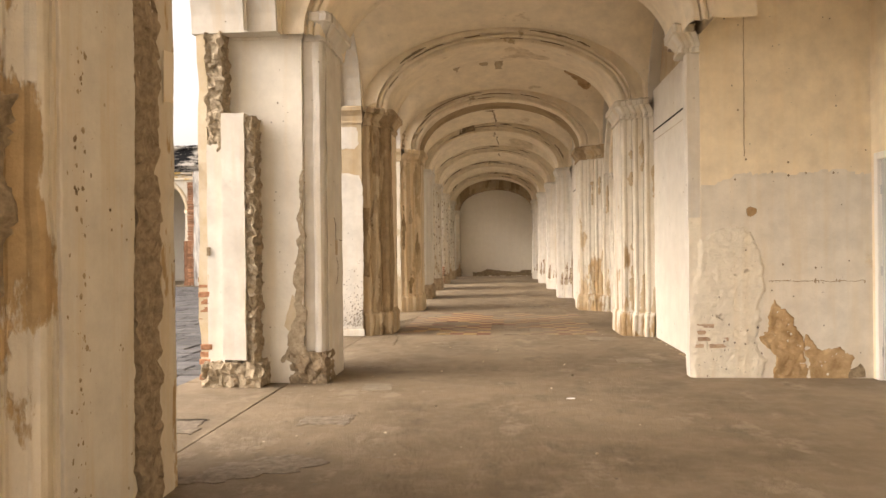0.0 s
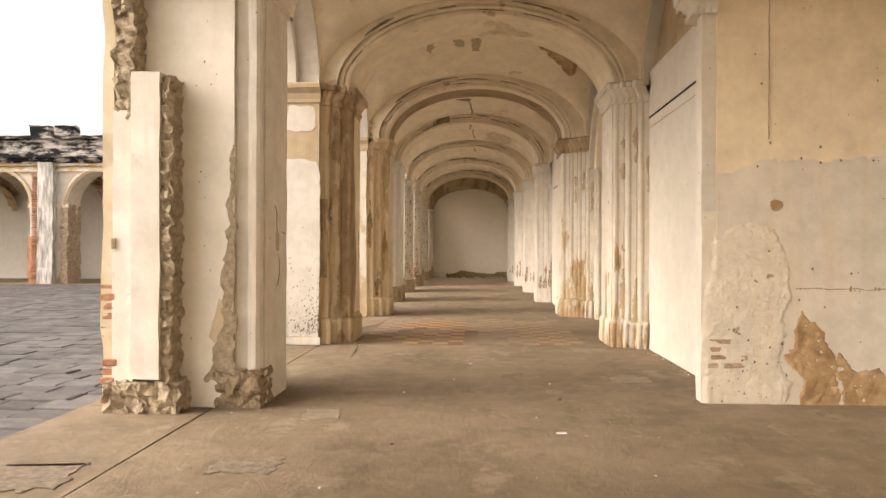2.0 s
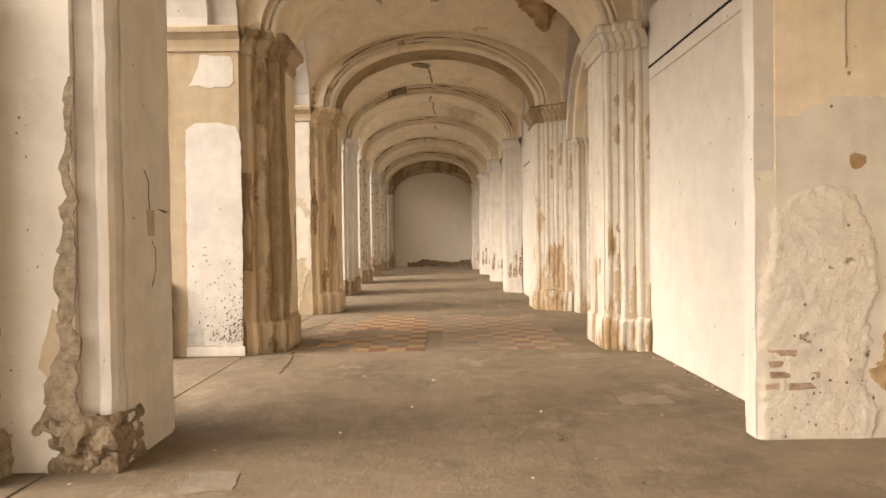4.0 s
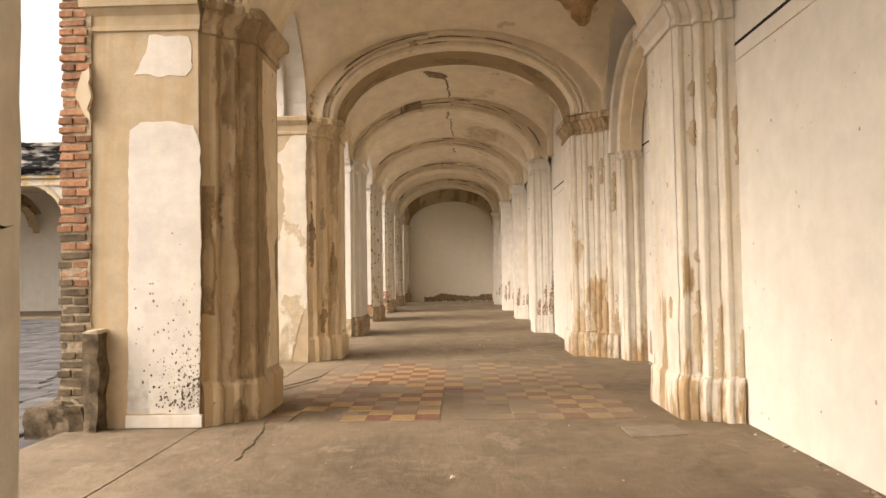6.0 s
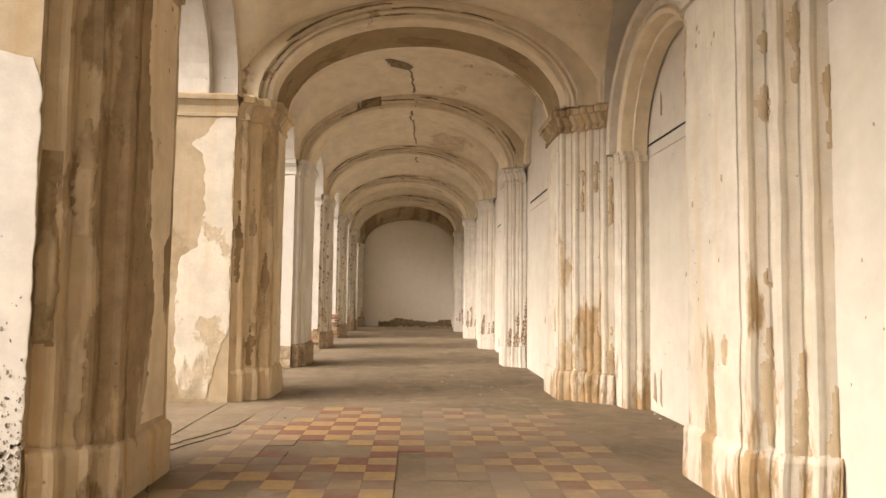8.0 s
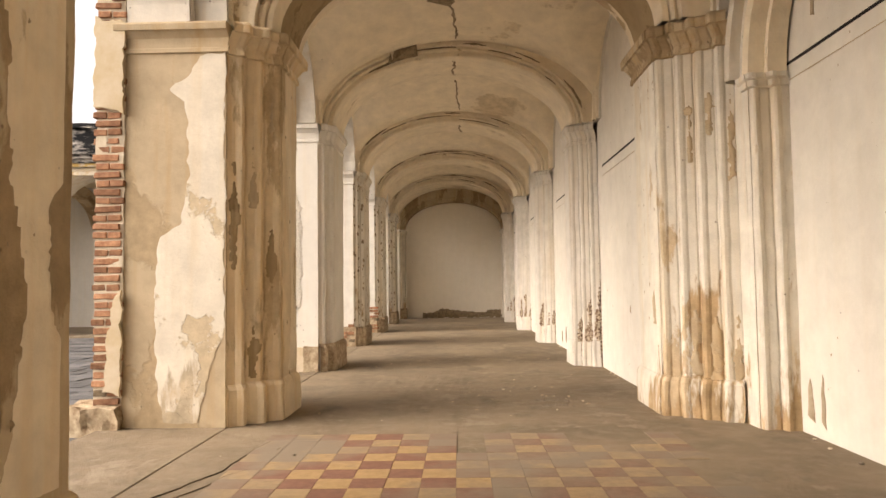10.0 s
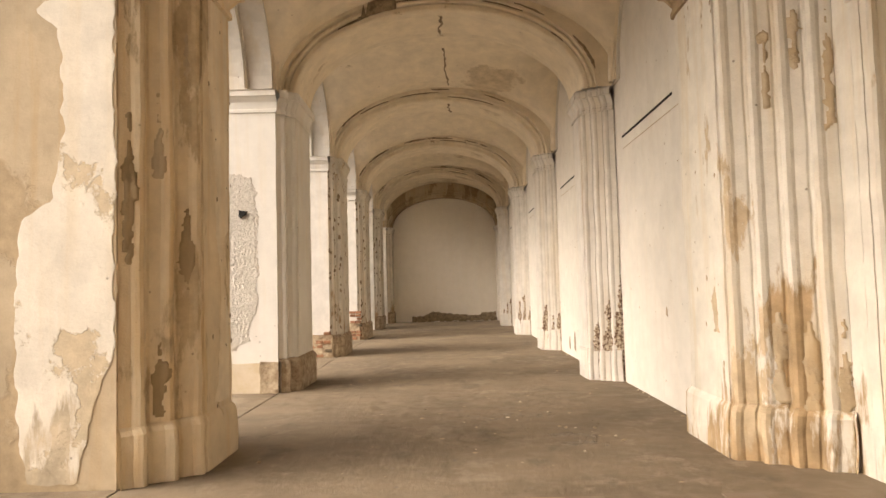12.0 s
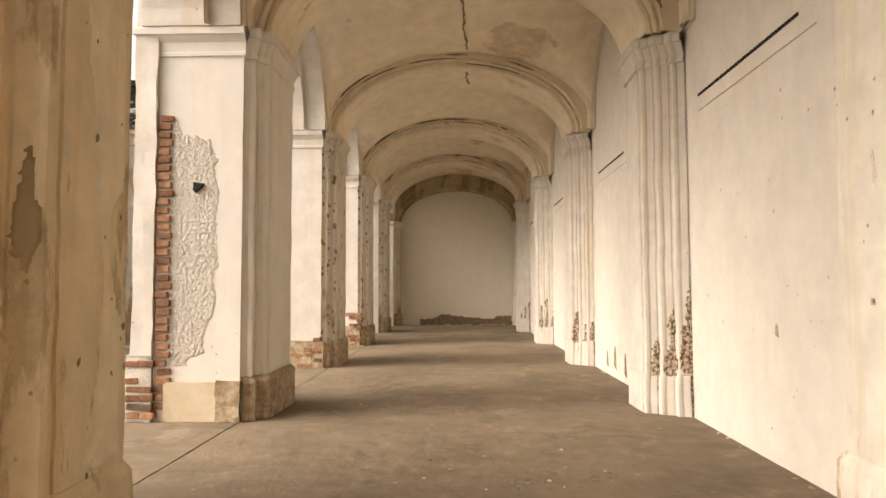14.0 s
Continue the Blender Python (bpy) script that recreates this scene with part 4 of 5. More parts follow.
def flecks(name, region, place, count, size, mat, parent, label="", seed=0, thick=0.002):
    """Many small spots where paint has flaked off, as one mesh. region gives (u, z) for a random generator."""
    rnd = random.Random(seed)
    vs, fs = [], []
    for _ in range(count):
        u, z = region(rnd)
        r = size * rnd.uniform(0.3, 1.0) ** 2
        n, k = len(vs), 6
        for a in range(k):
            q = r * rnd.uniform(0.5, 1.3)
            vs.append(place(u + q * math.cos(6.283 * a / k), z + 1.3 * q * math.sin(6.283 * a / k), thick))
        fs.append(tuple(range(n, n + k)))
    return tagged(mesh_ob(name, vs, fs, mat, parent, label), kind="stuff")


flecks("flaking", lambda r: (-1.97 - abs(r.gauss(0, 0.22)), 0.16 + abs(r.gauss(0, 0.32))), lambda u, z, d: (max(u, -2.6), 13.392 - d, z), 320, 0.013, M_SCAB, piers[3], "dark spots where the limewash has flaked", 3)
flecks("flaking", lambda r: (r.uniform(-2.58, -2.0), r.uniform(0.15, 1.3)), lambda u, z, d: (u, 13.392 - d, z), 60, 0.012, M_SCAB, piers[3], "", 4)
flecks("pitting", lambda r: (r.gauss(5.16, 0.03), r.uniform(0.2, 2.4)), lambda u, z, d: (-1.606 + d, u, z), 90, 0.016, M_RUBBLE, p0, "small dark pits", 5)
flecks("pitting", lambda r: (r.uniform(5.05, 5.62), r.uniform(0.1, 3.2)), lambda u, z, d: (-1.606 + d, u, z), 60, 0.010, M_RUBBLE, p0, "small dark pits", 6)
flecks("pitting", lambda r: (r.uniform(-2.2, -1.95), r.uniform(0.1, 3.4)), lambda u, z, d: (u, 9.392 - d, z), 30, 0.008, M_RUBBLE, p1, "small dark pits", 7)
flecks("pitting", lambda r: (r.uniform(3.2, 4.2), r.gauss(1.04, 0.015)), lambda u, z, d: (u, 9.846 - d, z), 14, 0.014, M_DUST, wall_end, "small dark pits", 12)
flecks("pitting", lambda r: (r.uniform(2.6, 4.2), r.uniform(0.2, 3.6)), lambda u, z, d: (u, 9.846 - d, z), 40, 0.009, M_SCAB, wall_end, "small dark pits", 13)
flecks("pitting", lambda r: (r.uniform(2.45, 3.15), abs(r.gauss(0, 0.4))), lambda u, z, d: (u, 9.834 - d, z), 50, 0.011, M_SCAB, wall_end, "small dark pits", 8)

# patches on the tan piers
p2, p3, p4 = piers[3], piers[4], piers[5]
f2, f3, f4 = on_front(13.40), on_front(17.80), on_front(21.85)
patch("white_panel", [(-2.62, 0.13), (-1.98, 0.11), (-1.96, 1.6), (-1.965, 2.45), (-2.03, 2.66), (-2.2, 2.70), (-2.5, 2.70), (-2.60, 2.62)], f2, M_FLAKED, p2, 0.006, 0.012, "white limewashed panel with dark flaking at its foot", 1.0)
block("skirting", -2.63, -1.95, 13.375, 13.41, 0.0, 0.11, M_WHITE, p2, "low white skirting", bevel=0.006)
patch("white_patch", [(-2.55, 3.12), (-2.10, 3.10), (-2.03, 3.20), (-2.05, 3.46), (-2.42, 3.48), (-2.44, 3.36)], f2, M_WHITE, p2, 0.006, 0.02, "patch of white limewash", 2.0)
patch("white_patch", [(-1.995, 3.46), (-2.24, 3.44), (-2.34, 3.25), (-2.52, 3.12), (-2.37, 3.02), (-2.33, 2.30), (-2.42, 1.85), (-2.62, 1.72), (-2.66, 1.05), (-2.62, 0.30), (-2.55, 0.04), (-2.24, 0.04), (-2.14, 0.5), (-2.0, 0.9)], f3, M_FADED, p3, 0.006, 0.025, "faded white limewash over tan undercoat", 3.0)

# rough mortar and brick on the white pier
skin("roughcast", -2.73, -2.16, 0.52, 2.86, f4, M_ROUGHCAST, p4, "lumpy bare white mortar", 0.007, 33, 2.0, 0.010, 0.006, 0.05, [(-2.75, 0.3), (-2.75, 2.86), (-2.60, 2.90), (-2.52, 2.74), (-2.24, 2.70), (-2.18, 2.3), (-2.19, 1.1), (-2.30, 0.62), (-2.44, 0.55), (-2.46, 0.3)], 0.02, 0.006, False)
patch("wall_hole", [(-2.44, 2.17), (-2.43, 2.25), (-2.39, 2.24), (-2.33, 2.235), (-2.35, 2.20), (-2.41, 2.15)], f4, M_BLACK, p4, 0.035, 0.010, "dark hole in the mortar", 4.0)
block("foot_band", -2.68, -2.16, 21.82, 21.86, 0.0, 0.36, M_OCHRE, p4, "ochre washed foot", step=0.08, amp=0.008, scale=4, seed=3)
block("foot_stone", -2.18, -1.96, 21.80, 21.90, 0.0, 0.38, M_FOOT, p4, "broken brick and mortar corner", step=0.05, amp=0.025, scale=8, seed=3)
block("plaster_strip", -2.99, -2.785, 21.80, 22.3, 0.62, 4.2, M_WHITE, p4, "cream plastered edge strip", step=0.12, amp=0.015, scale=4, seed=4)

# upright stone beside a pier
stone = thing("kerb_stone", "dark mossy upright stone leaning against a brick pier", "stone", "", "", (-2.84, 13.28, -0.06))
block("body", -2.93, -2.80, 13.24, 13.42, -0.08, 0.84, M_MOSS, stone, "", step=0.06, amp=0.03, scale=5, seed=1)
block("cap", -2.92, -2.81, 13.25, 13.41, 0.82, 0.87, M_MORTAR, stone, "grey mortar cap", step=0.05, amp=0.02, scale=6, seed=2)

# broken foot of the end wall
foot = on_front(END_Y)
dado = thing("end_wall_damage", "broken brown plaster along the foot of the end wall", "damage", "", "structure", (0, END_Y, 0))
patch("bare_band", [(-1.35, 0.0), (-1.3, 0.18), (-0.9, 0.22), (-0.55, 0.36), (0.2, 0.27), (0.7, 0.22), (1.1, 0.2), (1.3, 0.30), (1.75, 0.30), (1.8, 0.0)], foot, M_RUBBLE, dado, 0.02, 0.05, "", 1.0)

# ---- ceiling cracks and fallen plaster ----
def under(x, y):
    """Height of the vault or the arch's underside over a point."""
    for k in range(1, 9):
        if MIDS[k] <= y <= MIDS[k + 1]:
            break
    f = (y - MIDS[k]) / (MIDS[k + 1] - MIDS[k])
    xl = EDGE_L[k] * (1 - f) + EDGE_L[k + 1] * f
    xr = EDGE_R[k] * (1 - f) + EDGE_R[k + 1] * f
    u = (2 * x - xl - xr) / (xr - xl)
    r = (MIDS[k + 1] - MIDS[k]) / 2 - HALF + 0.05
    lon = r * math.sqrt(max(0.0, 1 - ((y - (MIDS[k] + MIDS[k + 1]) / 2) / r) ** 2))
    cross = (CROWN - SPRING) * math.sqrt(max(0.0, 1 - u * u))
    z = SPRING + (cross ** 6 + lon ** 6) ** (1 / 6)
    for j in (k, k + 1):
        if abs(y - RIB_Y[j]) < 0.67 * RIB_DEEP[j]:
            a, c = (RIGHT[j] - LEFT[j]) / 2, (RIGHT[j] + LEFT[j]) / 2
            d = 0.0 if abs(y - RIB_Y[j]) < 0.40 * RIB_DEEP[j] else 0.09
            z = min(z, SPRING + (CROWN_IN - SPRING + d) * math.sqrt(max(0.0, 1 - ((x - c) / (a + d)) ** 2)))
    return z


def ceiling_patch(name, outline, mat, label, jag=0.03, seed=0.0, parent=None):
    return patch(name, outline, lambda u, v, d: (u, v, under(u, v) - d - 0.012), mat, parent, 0.006, jag, label, seed)


def ceiling_crack(points, width, seed):
    line = []
    for (x0, y0), (x1, y1) in zip(points, points[1:]):
        n = max(2, int(abs(y1 - y0) / 0.06))
        for i in range(n):
            f = i / n
            x, y = x0 + (x1 - x0) * f, y0 + (y1 - y0) * f
            line.append((x + 0.05 * noise.noise(Vector((y * 6, seed, 0))), y))
    verts, faces = [], []
    for i, (x, y) in enumerate(line):
        w = width * (0.4 + abs(noise.noise(Vector((y * 9, seed, 4)))) * 1.6)
        z = under(x, y) - 0.014
        verts += [(x - w, y, z), (x + w, y, z), (x + w, y, z + 0.05), (x - w, y, z + 0.05)]
        if i:
            a = 4 * i
            faces += [(a - 4, a - 3, a + 1, a), (a - 3, a - 2, a + 2, a + 1), (a - 1, a - 4, a, a + 3)]
    ob = mesh_ob("ceiling_crack", verts, faces, M_RUBBLE)
    return tagged(ob, "dark jagged crack along the crown of the vault", "crack", "cracks in the vaults", "structure")


ceiling_crack([(0.06, 20.75), (0.14, 21.3), (0.17, 22.0)], 0.022, 1.0)
ceiling_crack([(0.13, 22.3), (0.09, 22.9), (0.16, 23.5), (0.28, 24.1)], 0.022, 2.0)
ceiling_crack([(0.14, 24.9), (0.16, 25.6), (0.23, 26.3)], 0.020, 3.0)
ceiling_crack([(0.20, 26.6), (0.24, 27.6)], 0.02, 4.0)
fallen = [
    ([(-0.32, 20.5), (-0.24, 20.44), (0.05, 20.70), (0.16, 20.85), (0.05, 20.95), (-0.22, 20.78)], M_RUBBLE, "patch of fallen ceiling plaster", 0.03),
    ([(0.45, 23.9), (0.6, 23.95), (0.62, 24.1), (0.48, 24.12)], M_RUBBLE, "patch of fallen ceiling plaster", 0.03),
    ([(1.45, 16.6), (1.75, 16.2), (2.30, 16.1), (2.38, 16.6), (2.22, 17.35), (2.05, 17.3), (1.75, 17.0)], M_ORANGE, "brown triangle of bare vault render", 0.05),
    ([(-0.75, 15.9), (-0.60, 15.7), (-0.50, 16.5), (-0.62, 16.9)], M_TANNED, "brown water stain on the vault", 0.06),
    ([(0.20, 15.6), (0.34, 15.6), (0.36, 16.9), (0.22, 16.9)], M_TANNED, "brown water stain on the vault", 0.06),
    ([(-0.2, 15.9), (-0.08, 15.9), (0.05, 16.7), (-0.08, 16.7)], M_TANNED, "brown water stain on the vault", 0.06),
    ([(-0.95, 22.05), (-0.45, 22.02), (-0.45, 22.12), (-0.95, 22.14)], M_RUBBLE, "patch of fallen ceiling plaster", 0.03),
]
for i, (outline, mat, label, jag) in enumerate(fallen):
    tagged(ceiling_patch("plaster_loss", outline, mat, label, jag, i * 2.0), label, "plaster damage", "damage on the vaults", "structure")

def arch_loss(k, t0, t1, d, q, width, seed):
    """Strip of lost plaster along the mouldings of a transverse arch, showing dark mortar."""
    xl, xr = LEFT[k], RIGHT[k]
    c, a = (xl + xr) / 2, (xr - xl) / 2
    rise = CROWN_IN - SPRING
    vs, fs = [], []
    n = max(3, int((t1 - t0) / 1.2))
    for i in range(n + 1):
        f = i / n
        t = math.radians(t0 + (t1 - t0) * f)
        w = width * math.sin(math.pi * min(1, max(0, f))) * (0.5 + abs(noise.noise(Vector((t * 14, seed, 0)))) * 1.5) + 0.003
        for e, y in ((-w, -0.012), (w, -0.012), (w, 0.05), (-w, 0.05)):
            dd = d + e + 0.012 * noise.noise(Vector((t * 20, seed, 2)))
            vs.append((c - (a + dd) * math.cos(t), RIB_Y[k] - q * RIB_DEEP[k] + y, SPRING + (rise + dd) * math.sin(t)))
        if i:
            b = 4 * i
            fs += [(b - 4, b - 3, b + 1, b), (b - 3, b - 2, b + 2, b + 1), (b - 1, b - 4, b, b + 3)]
    ob = mesh_ob("moulding_loss", vs, fs, M_RUBBLE)
    tagged(ob, "dark gap where moulding has fallen from an arch", "plaster damage", "damage on the arches", "structure")


rng = random.Random(21)
for k in range(3, 9):
    for i in range(9):
        t0 = rng.uniform(15, 150)
        arch_loss(k, t0, t0 + rng.uniform(5, 22), *rng.choice(((0.20, 0.66), (0.163, 0.575), (0.20, 0.66), (0.087, 0.55))), rng.uniform(0.008, 0.03), k * 10.0 + i)
for k in range(2, 9):
    y0, y1 = FRONTS[k] + 1.5, FRONTS[k + 1]
    flecks("wall_marks", lambda r, y0=y0, y1=y1: (r.uniform(y0, y1), r.uniform(0.1, 3.6)), lambda u, z, d, k=k: (WALLS[k] - 0.003 - d, u, z), 40, 0.016, M_DUST, None, "", 40 + k)
for o in [o for o in scene.objects if o.name.startswith("wall_marks")]:
    tagged(o, "small scuffs and nail marks on the partition", "marks", kind="stuff")
for k in (6, 7, 8):
    flecks("erosion", lambda r, k=k: (r.uniform(MIDS[k] - 0.31, MIDS[k] + 0.31), r.uniform(0.2, 3.5)), lambda u, z, d, k=k: (LEFT[k] + 0.008 + d, u, z), 40, 0.05, M_FOOT, piers[k], "brown spots of bare mortar", 60 + k)
    flecks("erosion", lambda r, k=k: (r.choice((0.04, 0.16, 0.30)) + r.gauss(0, 0.015), r.uniform(0.2, 3.5)), lambda u, z, d, k=k: (LEFT[k] - 0.20 + 0.6 * u, MIDS[k] - 0.69 + 0.6 * u, z), 70, 0.04, M_RUBBLE, piers[k], "brown spots of bare mortar", 70 + k)
for k in (3, 4):
    flecks("erosion", lambda r, k=k: (r.uniform(MIDS[k] - 0.3, MIDS[k] + 0.3), r.uniform(0.4, 3.4)), lambda u, z, d, k=k: (RIGHT[k] - 0.010 - d, u, z), 26, 0.022, M_DUST, inner_piers[k], "small bare spots", 80 + k)
    flecks("erosion", lambda r, k=k: (r.uniform(MIDS[k] - 0.3, MIDS[k] + 0.3), r.uniform(0.4, 3.4)), lambda u, z, d, k=k: (LEFT[k] + 0.008 + d, u, z), 30, 0.02, M_RUBBLE, piers[k], "small bare spots", 90 + k)

# chips along the foot of the inner wall
for i, (k, y, z, w, h) in enumerate(((3, 17.28, 0.28, 0.10, 0.34), (3, 17.08, 0.30, 0.06, 0.42), (3, 17.0, 3.52, 0.05, 0.30), (4, 20.30, 0.93, 0.05, 0.10), (5, 23.9, 0.30, 0.12, 0.34), (5, 24.4, 0.24, 0.10, 0.30), (5, 25.0, 0.28, 0.12, 0.32), (5, 25.5, 0.22, 0.10, 0.24))):
    c = patch("plaster_chip", [(y - w / 2, z - h / 2), (y - w * 0.3, z + h * 0.3), (y, z + h / 2), (y + w * 0.4, z + h * 0.2), (y + w / 2, z - h * 0.4)], on_side(WALLS[k], -1), M_DUST if k < 5 else M_RUBBLE, None, 0.006, 0.015, "", i * 3.0)
    tagged(c, "brown chip where limewash has come off the partition", "plaster damage", "chips in the partitions", "structure")


# bare patches that follow the rolls and flutes of a pilaster
def on_flutes(x, y, sign, half=HALF, face=FACE, out=OUT, rolls=3):
    """Place a point on the near side of a clustered pilaster; u runs along its plan from the wall to the middle of the face."""
    line = [Vector(p) for p in section(half, face, out, rolls)]
    line = line[:len(line) // 2] + [Vector((out, 0.0))]
    spans = [(q - p).length for p, q in zip(line, line[1:])]

    def place(u, z, e):
        u = max(0.0, min(sum(spans) - 0.001, u))
        for p, q, l in zip(line, line[1:], spans):
            if u <= l or q is line[-1]:
                break
            u -= l
        g = p.lerp(q, u / l)
        n = Vector((q.y - p.y, p.x - q.x)).normalized()
        if n.dot(Vector((1, 1))) < 0:
            n = -n
        g = g + n * e
        return (x + sign * g.x, y - g.y, z)
    grooves, far = [], 0.0
    for i, l in enumerate(spans):
        if i % 8 == 1:
            grooves.append(far)
        far += l
    return place, grooves[:3], far


def leaf_patch(name, place, u, z0, z1, wide, mat, parent, label, seed):
    """Drop-shaped patch of bare render on a flute."""
    h = z1 - z0
    shape = [(u - wide * 0.8, z0), (u - wide, z0 + 0.35 * h), (u - wide * 0.7, z0 + 0.7 * h), (u - wide * 0.1, z1), (u + wide * 0.5, z0 + 0.8 * h), (u + wide, z0 + 0.4 * h), (u + wide * 0.7, z0)]
    return skin(name, u - wide * 1.3, u + wide * 1.3, z0 - 0.03, z1 + 0.03, place, mat, parent, label, 0.002, 14, seed, 0.016, 0.013, 0.05, shape, 0.010, 0.02)


for k in (5, 6, 7, 8):
    place, grooves, far = on_flutes(RIGHT[k] + OUT_R[k], MIDS_R[k], -1, *RIGHT_SIZE[k])
    for j, u in enumerate(grooves):
        leaf_patch("flute_damage", place, u + 0.02, -0.03, (1.15, 0.85, 1.3)[(j + k) % 3] * (1.0, 0.8, 0.9, 0.7)[k - 5], 0.085, M_FLUTE, inner_piers[k], "bare brown brick in a flute", k + j * 2.0)
spots = ((0, 2.2, 2.85, 0.05), (0, 0.05, 1.05, 0.07), (1, 2.62, 3.30, 0.06), (1, 0.05, 1.0, 0.085), (1, 3.30, 3.44, 0.05), (2, 2.85, 3.15, 0.05), (2, 2.38, 2.68, 0.05), (2, 1.36, 1.52, 0.04), (2, 0.38, 1.28, 0.06), (3, 0.85, 1.08, 0.05), (3, 2.05, 2.14, 0.03))
for k in (3, 4):
    place, grooves, far = on_flutes(RIGHT[k] + OUT_R[k], MIDS_R[k], -1, *RIGHT_SIZE[k])
    for j, (g, z0, z1, wide) in enumerate(spots):
        u = grooves[g] + (0.02 if k == 3 else 0.05) if g < 3 else far - 0.2
        lift = 0.0 if k == 3 or z0 < 0.3 else (0.25, -0.3, -0.55)[j % 3]
        leaf_patch("bare_patch", place, u, z0, min(3.42, z1 + lift) if lift >= 0 else z1 + lift * 0.4, wide, M_TANNED, inner_piers[k], "tan patch of bare undercoat", k * 3.0 + j)
for k, zs in ((3, ((0, 1.0, 2.1, 0.08), (1, 1.6, 2.5, 0.08), (2, 2.1, 2.5, 0.05), (1, 0.5, 1.2, 0.06))), (4, ((0, 1.4, 2.6, 0.07), (1, 2.0, 2.6, 0.06), (2, 1.2, 1.9, 0.08), (2, 2.7, 3.2, 0.05), (1, 0.4, 1.1, 0.07)))):
    place, grooves, far = on_flutes(LEFT[k] - OUT, MIDS[k], 1)
    for j, (g, z0, z1, wide) in enumerate(zs):
        leaf_patch("stain", place, grooves[g] + 0.08, z0, z1, wide, M_TANNED if j % 2 else M_SOFFIT, piers[k], "blotch of old plaster", k * 5.0 + j)
    back = MIDS[k] + (0.29 if k == 3 else 0.20)
    # inner face lightened by colour where the light falls differently, with a wavy stain edge
    skin("pale_face", MIDS[k] - 0.30, back, 0.42, 3.42, on_side(LEFT[k], 1), M_PALE_FACE, piers[k], "weathered plaster on the inner face, lightened for the light on that side", 0.002, 6, k * 2.0, 0.025, 0.010, 0.03, [(MIDS[k] - 0.12, 0.40), (MIDS[k] - 0.02, 0.8), (MIDS[k] + 0.06, 1.2), (MIDS[k] - 0.05, 1.7), (MIDS[k] - 0.10, 2.2), (MIDS[k] - 0.22, 2.8), (MIDS[k] - 0.20, 3.5), (back + 0.05, 3.5), (back + 0.05, 1.75), (back - 0.08, 1.6), (back - 0.05, 1.2), (back + 0.05, 1.0), (back + 0.05, 0.40)], 0.015, 0.012)

# ---- loose things on the floor ----
def pebble(name, x, y, size, mat, label, category, group="", flat=0.5, seed=0.0):
    bm = bmesh.new()
    bmesh.ops.create_icosphere(bm, subdivisions=2, radius=size)
    for v in bm.verts:
        v.co = rough(v.co, size * 0.5, 0.8 / size, seed)
        v.co.z = v.co.z * flat + size * flat * 0.6
    ob = part(name, bm, mat, None)
    ob.location = (x, y, 0.0)
    return tagged(ob, label, category, group)


scrap = block("paper_scrap", 0.93, 1.005, 8.685, 8.712, 0.001, 0.006, M_PAPER, step=0.02, amp=0.004, scale=20)
tagged(scrap, "small white paper scrap on the cement floor", "litter")
pebble("pebble", 1.096, 9.895, 0.02, M_MOSS, "small dark pebble on the cement floor", "pebble", "pebbles", 0.6, 1.0)
rng = random.Random(4)
for i in range(46):
    x, y = rng.uniform(-1.4, 2.1), rng.uniform(5.5, 24.0)
    if i > 26:
        x, y = rng.gauss(0.95, 0.35), rng.gauss(19.6, 0.5)
    pebble("plaster_crumb", x, y, rng.uniform(0.006, 0.016), rng.choice((M_MORTAR, M_DUST, M_MOSS)), "crumb of fallen plaster on the floor", "crumb", "plaster crumbs", 0.6, i * 1.0)
for x, y, w, h, seed in ((1.12, 19.1, 0.30, 0.14, 1), (0.5, 19.82, 0.34, 0.22, 2), (0.85, 20.0, 0.4, 0.2, 3), (1.15, 18.8, 0.26, 0.12, 5)):
    heap = skin("dirt_crust", x - w * 0.75, x + w * 0.75, y - h, y + h, lambda u, v, d: (u, v, d - 0.004), M_FLOOR_ROUGH, None, "", 0.014, 22, seed, 0.018, 0.006, 0.12)
    tagged(heap, "low crust of dirt and plaster dust on the floor", "dirt", "dirt on the floor")


rng = random.Random(8)
for i in range(34):
    k = rng.choice((2, 2, 3, 4, 5))
    y = rng.uniform(FRONTS[k] + 1.7, FRONTS[k + 1] - 0.3)
    pebble("plaster_crumb", WALLS[k] - 0.03 - abs(rng.gauss(0, 0.05)), y, rng.uniform(0.006, 0.022), rng.choice((M_MORTAR, M_DUST, M_FLOOR_ROUGH)), "crumb of fallen plaster at the foot of the partition", "crumb", "plaster crumbs", 0.55, i * 1.7)
flecks("floor_dirt", lambda r: (r.uniform(-1.9, 2.1), r.uniform(5.5, 26.0)), lambda u, z, d: (u, z, d), 420, 0.020, M_SCAB, None, "", 31, 0.0025)
flecks("floor_dirt", lambda r: (r.gauss(0.6, 0.9), r.gauss(20.2, 1.6)), lambda u, z, d: (u, z, d), 70, 0.022, M_DUST, None, "", 32, 0.006)
flecks("floor_dirt", lambda r: (r.uniform(-1.9, 2.0), r.uniform(6.0, 26.0)), lambda u, z, d: (u, z, d), 80, 0.012, M_MORTAR, None, "", 33, 0.003)
for o in [o for o in scene.objects if o.name.startswith("floor_dirt")]:
    tagged(o, "dirt and plaster flecks on the cement floor", "dirt", kind="stuff")


for x0, x1, y0, y1, seed in ((-0.9, 1.95, 18.7, 21.6, 3.0), (-1.7, 1.6, 22.2, 25.6, 5.0)):
    tread = skin("floor_rough", x0, x1, y0, y1, lambda u, v, d: (u, v, d), M_FLOOR, None, "", 0.010, 5.0, seed, 0.035, 0.004, 0.5, None, 0.35, 0.010)
    tagged(tread, "uneven trodden cement floor with a crust of dirt", "floor", kind="structure")


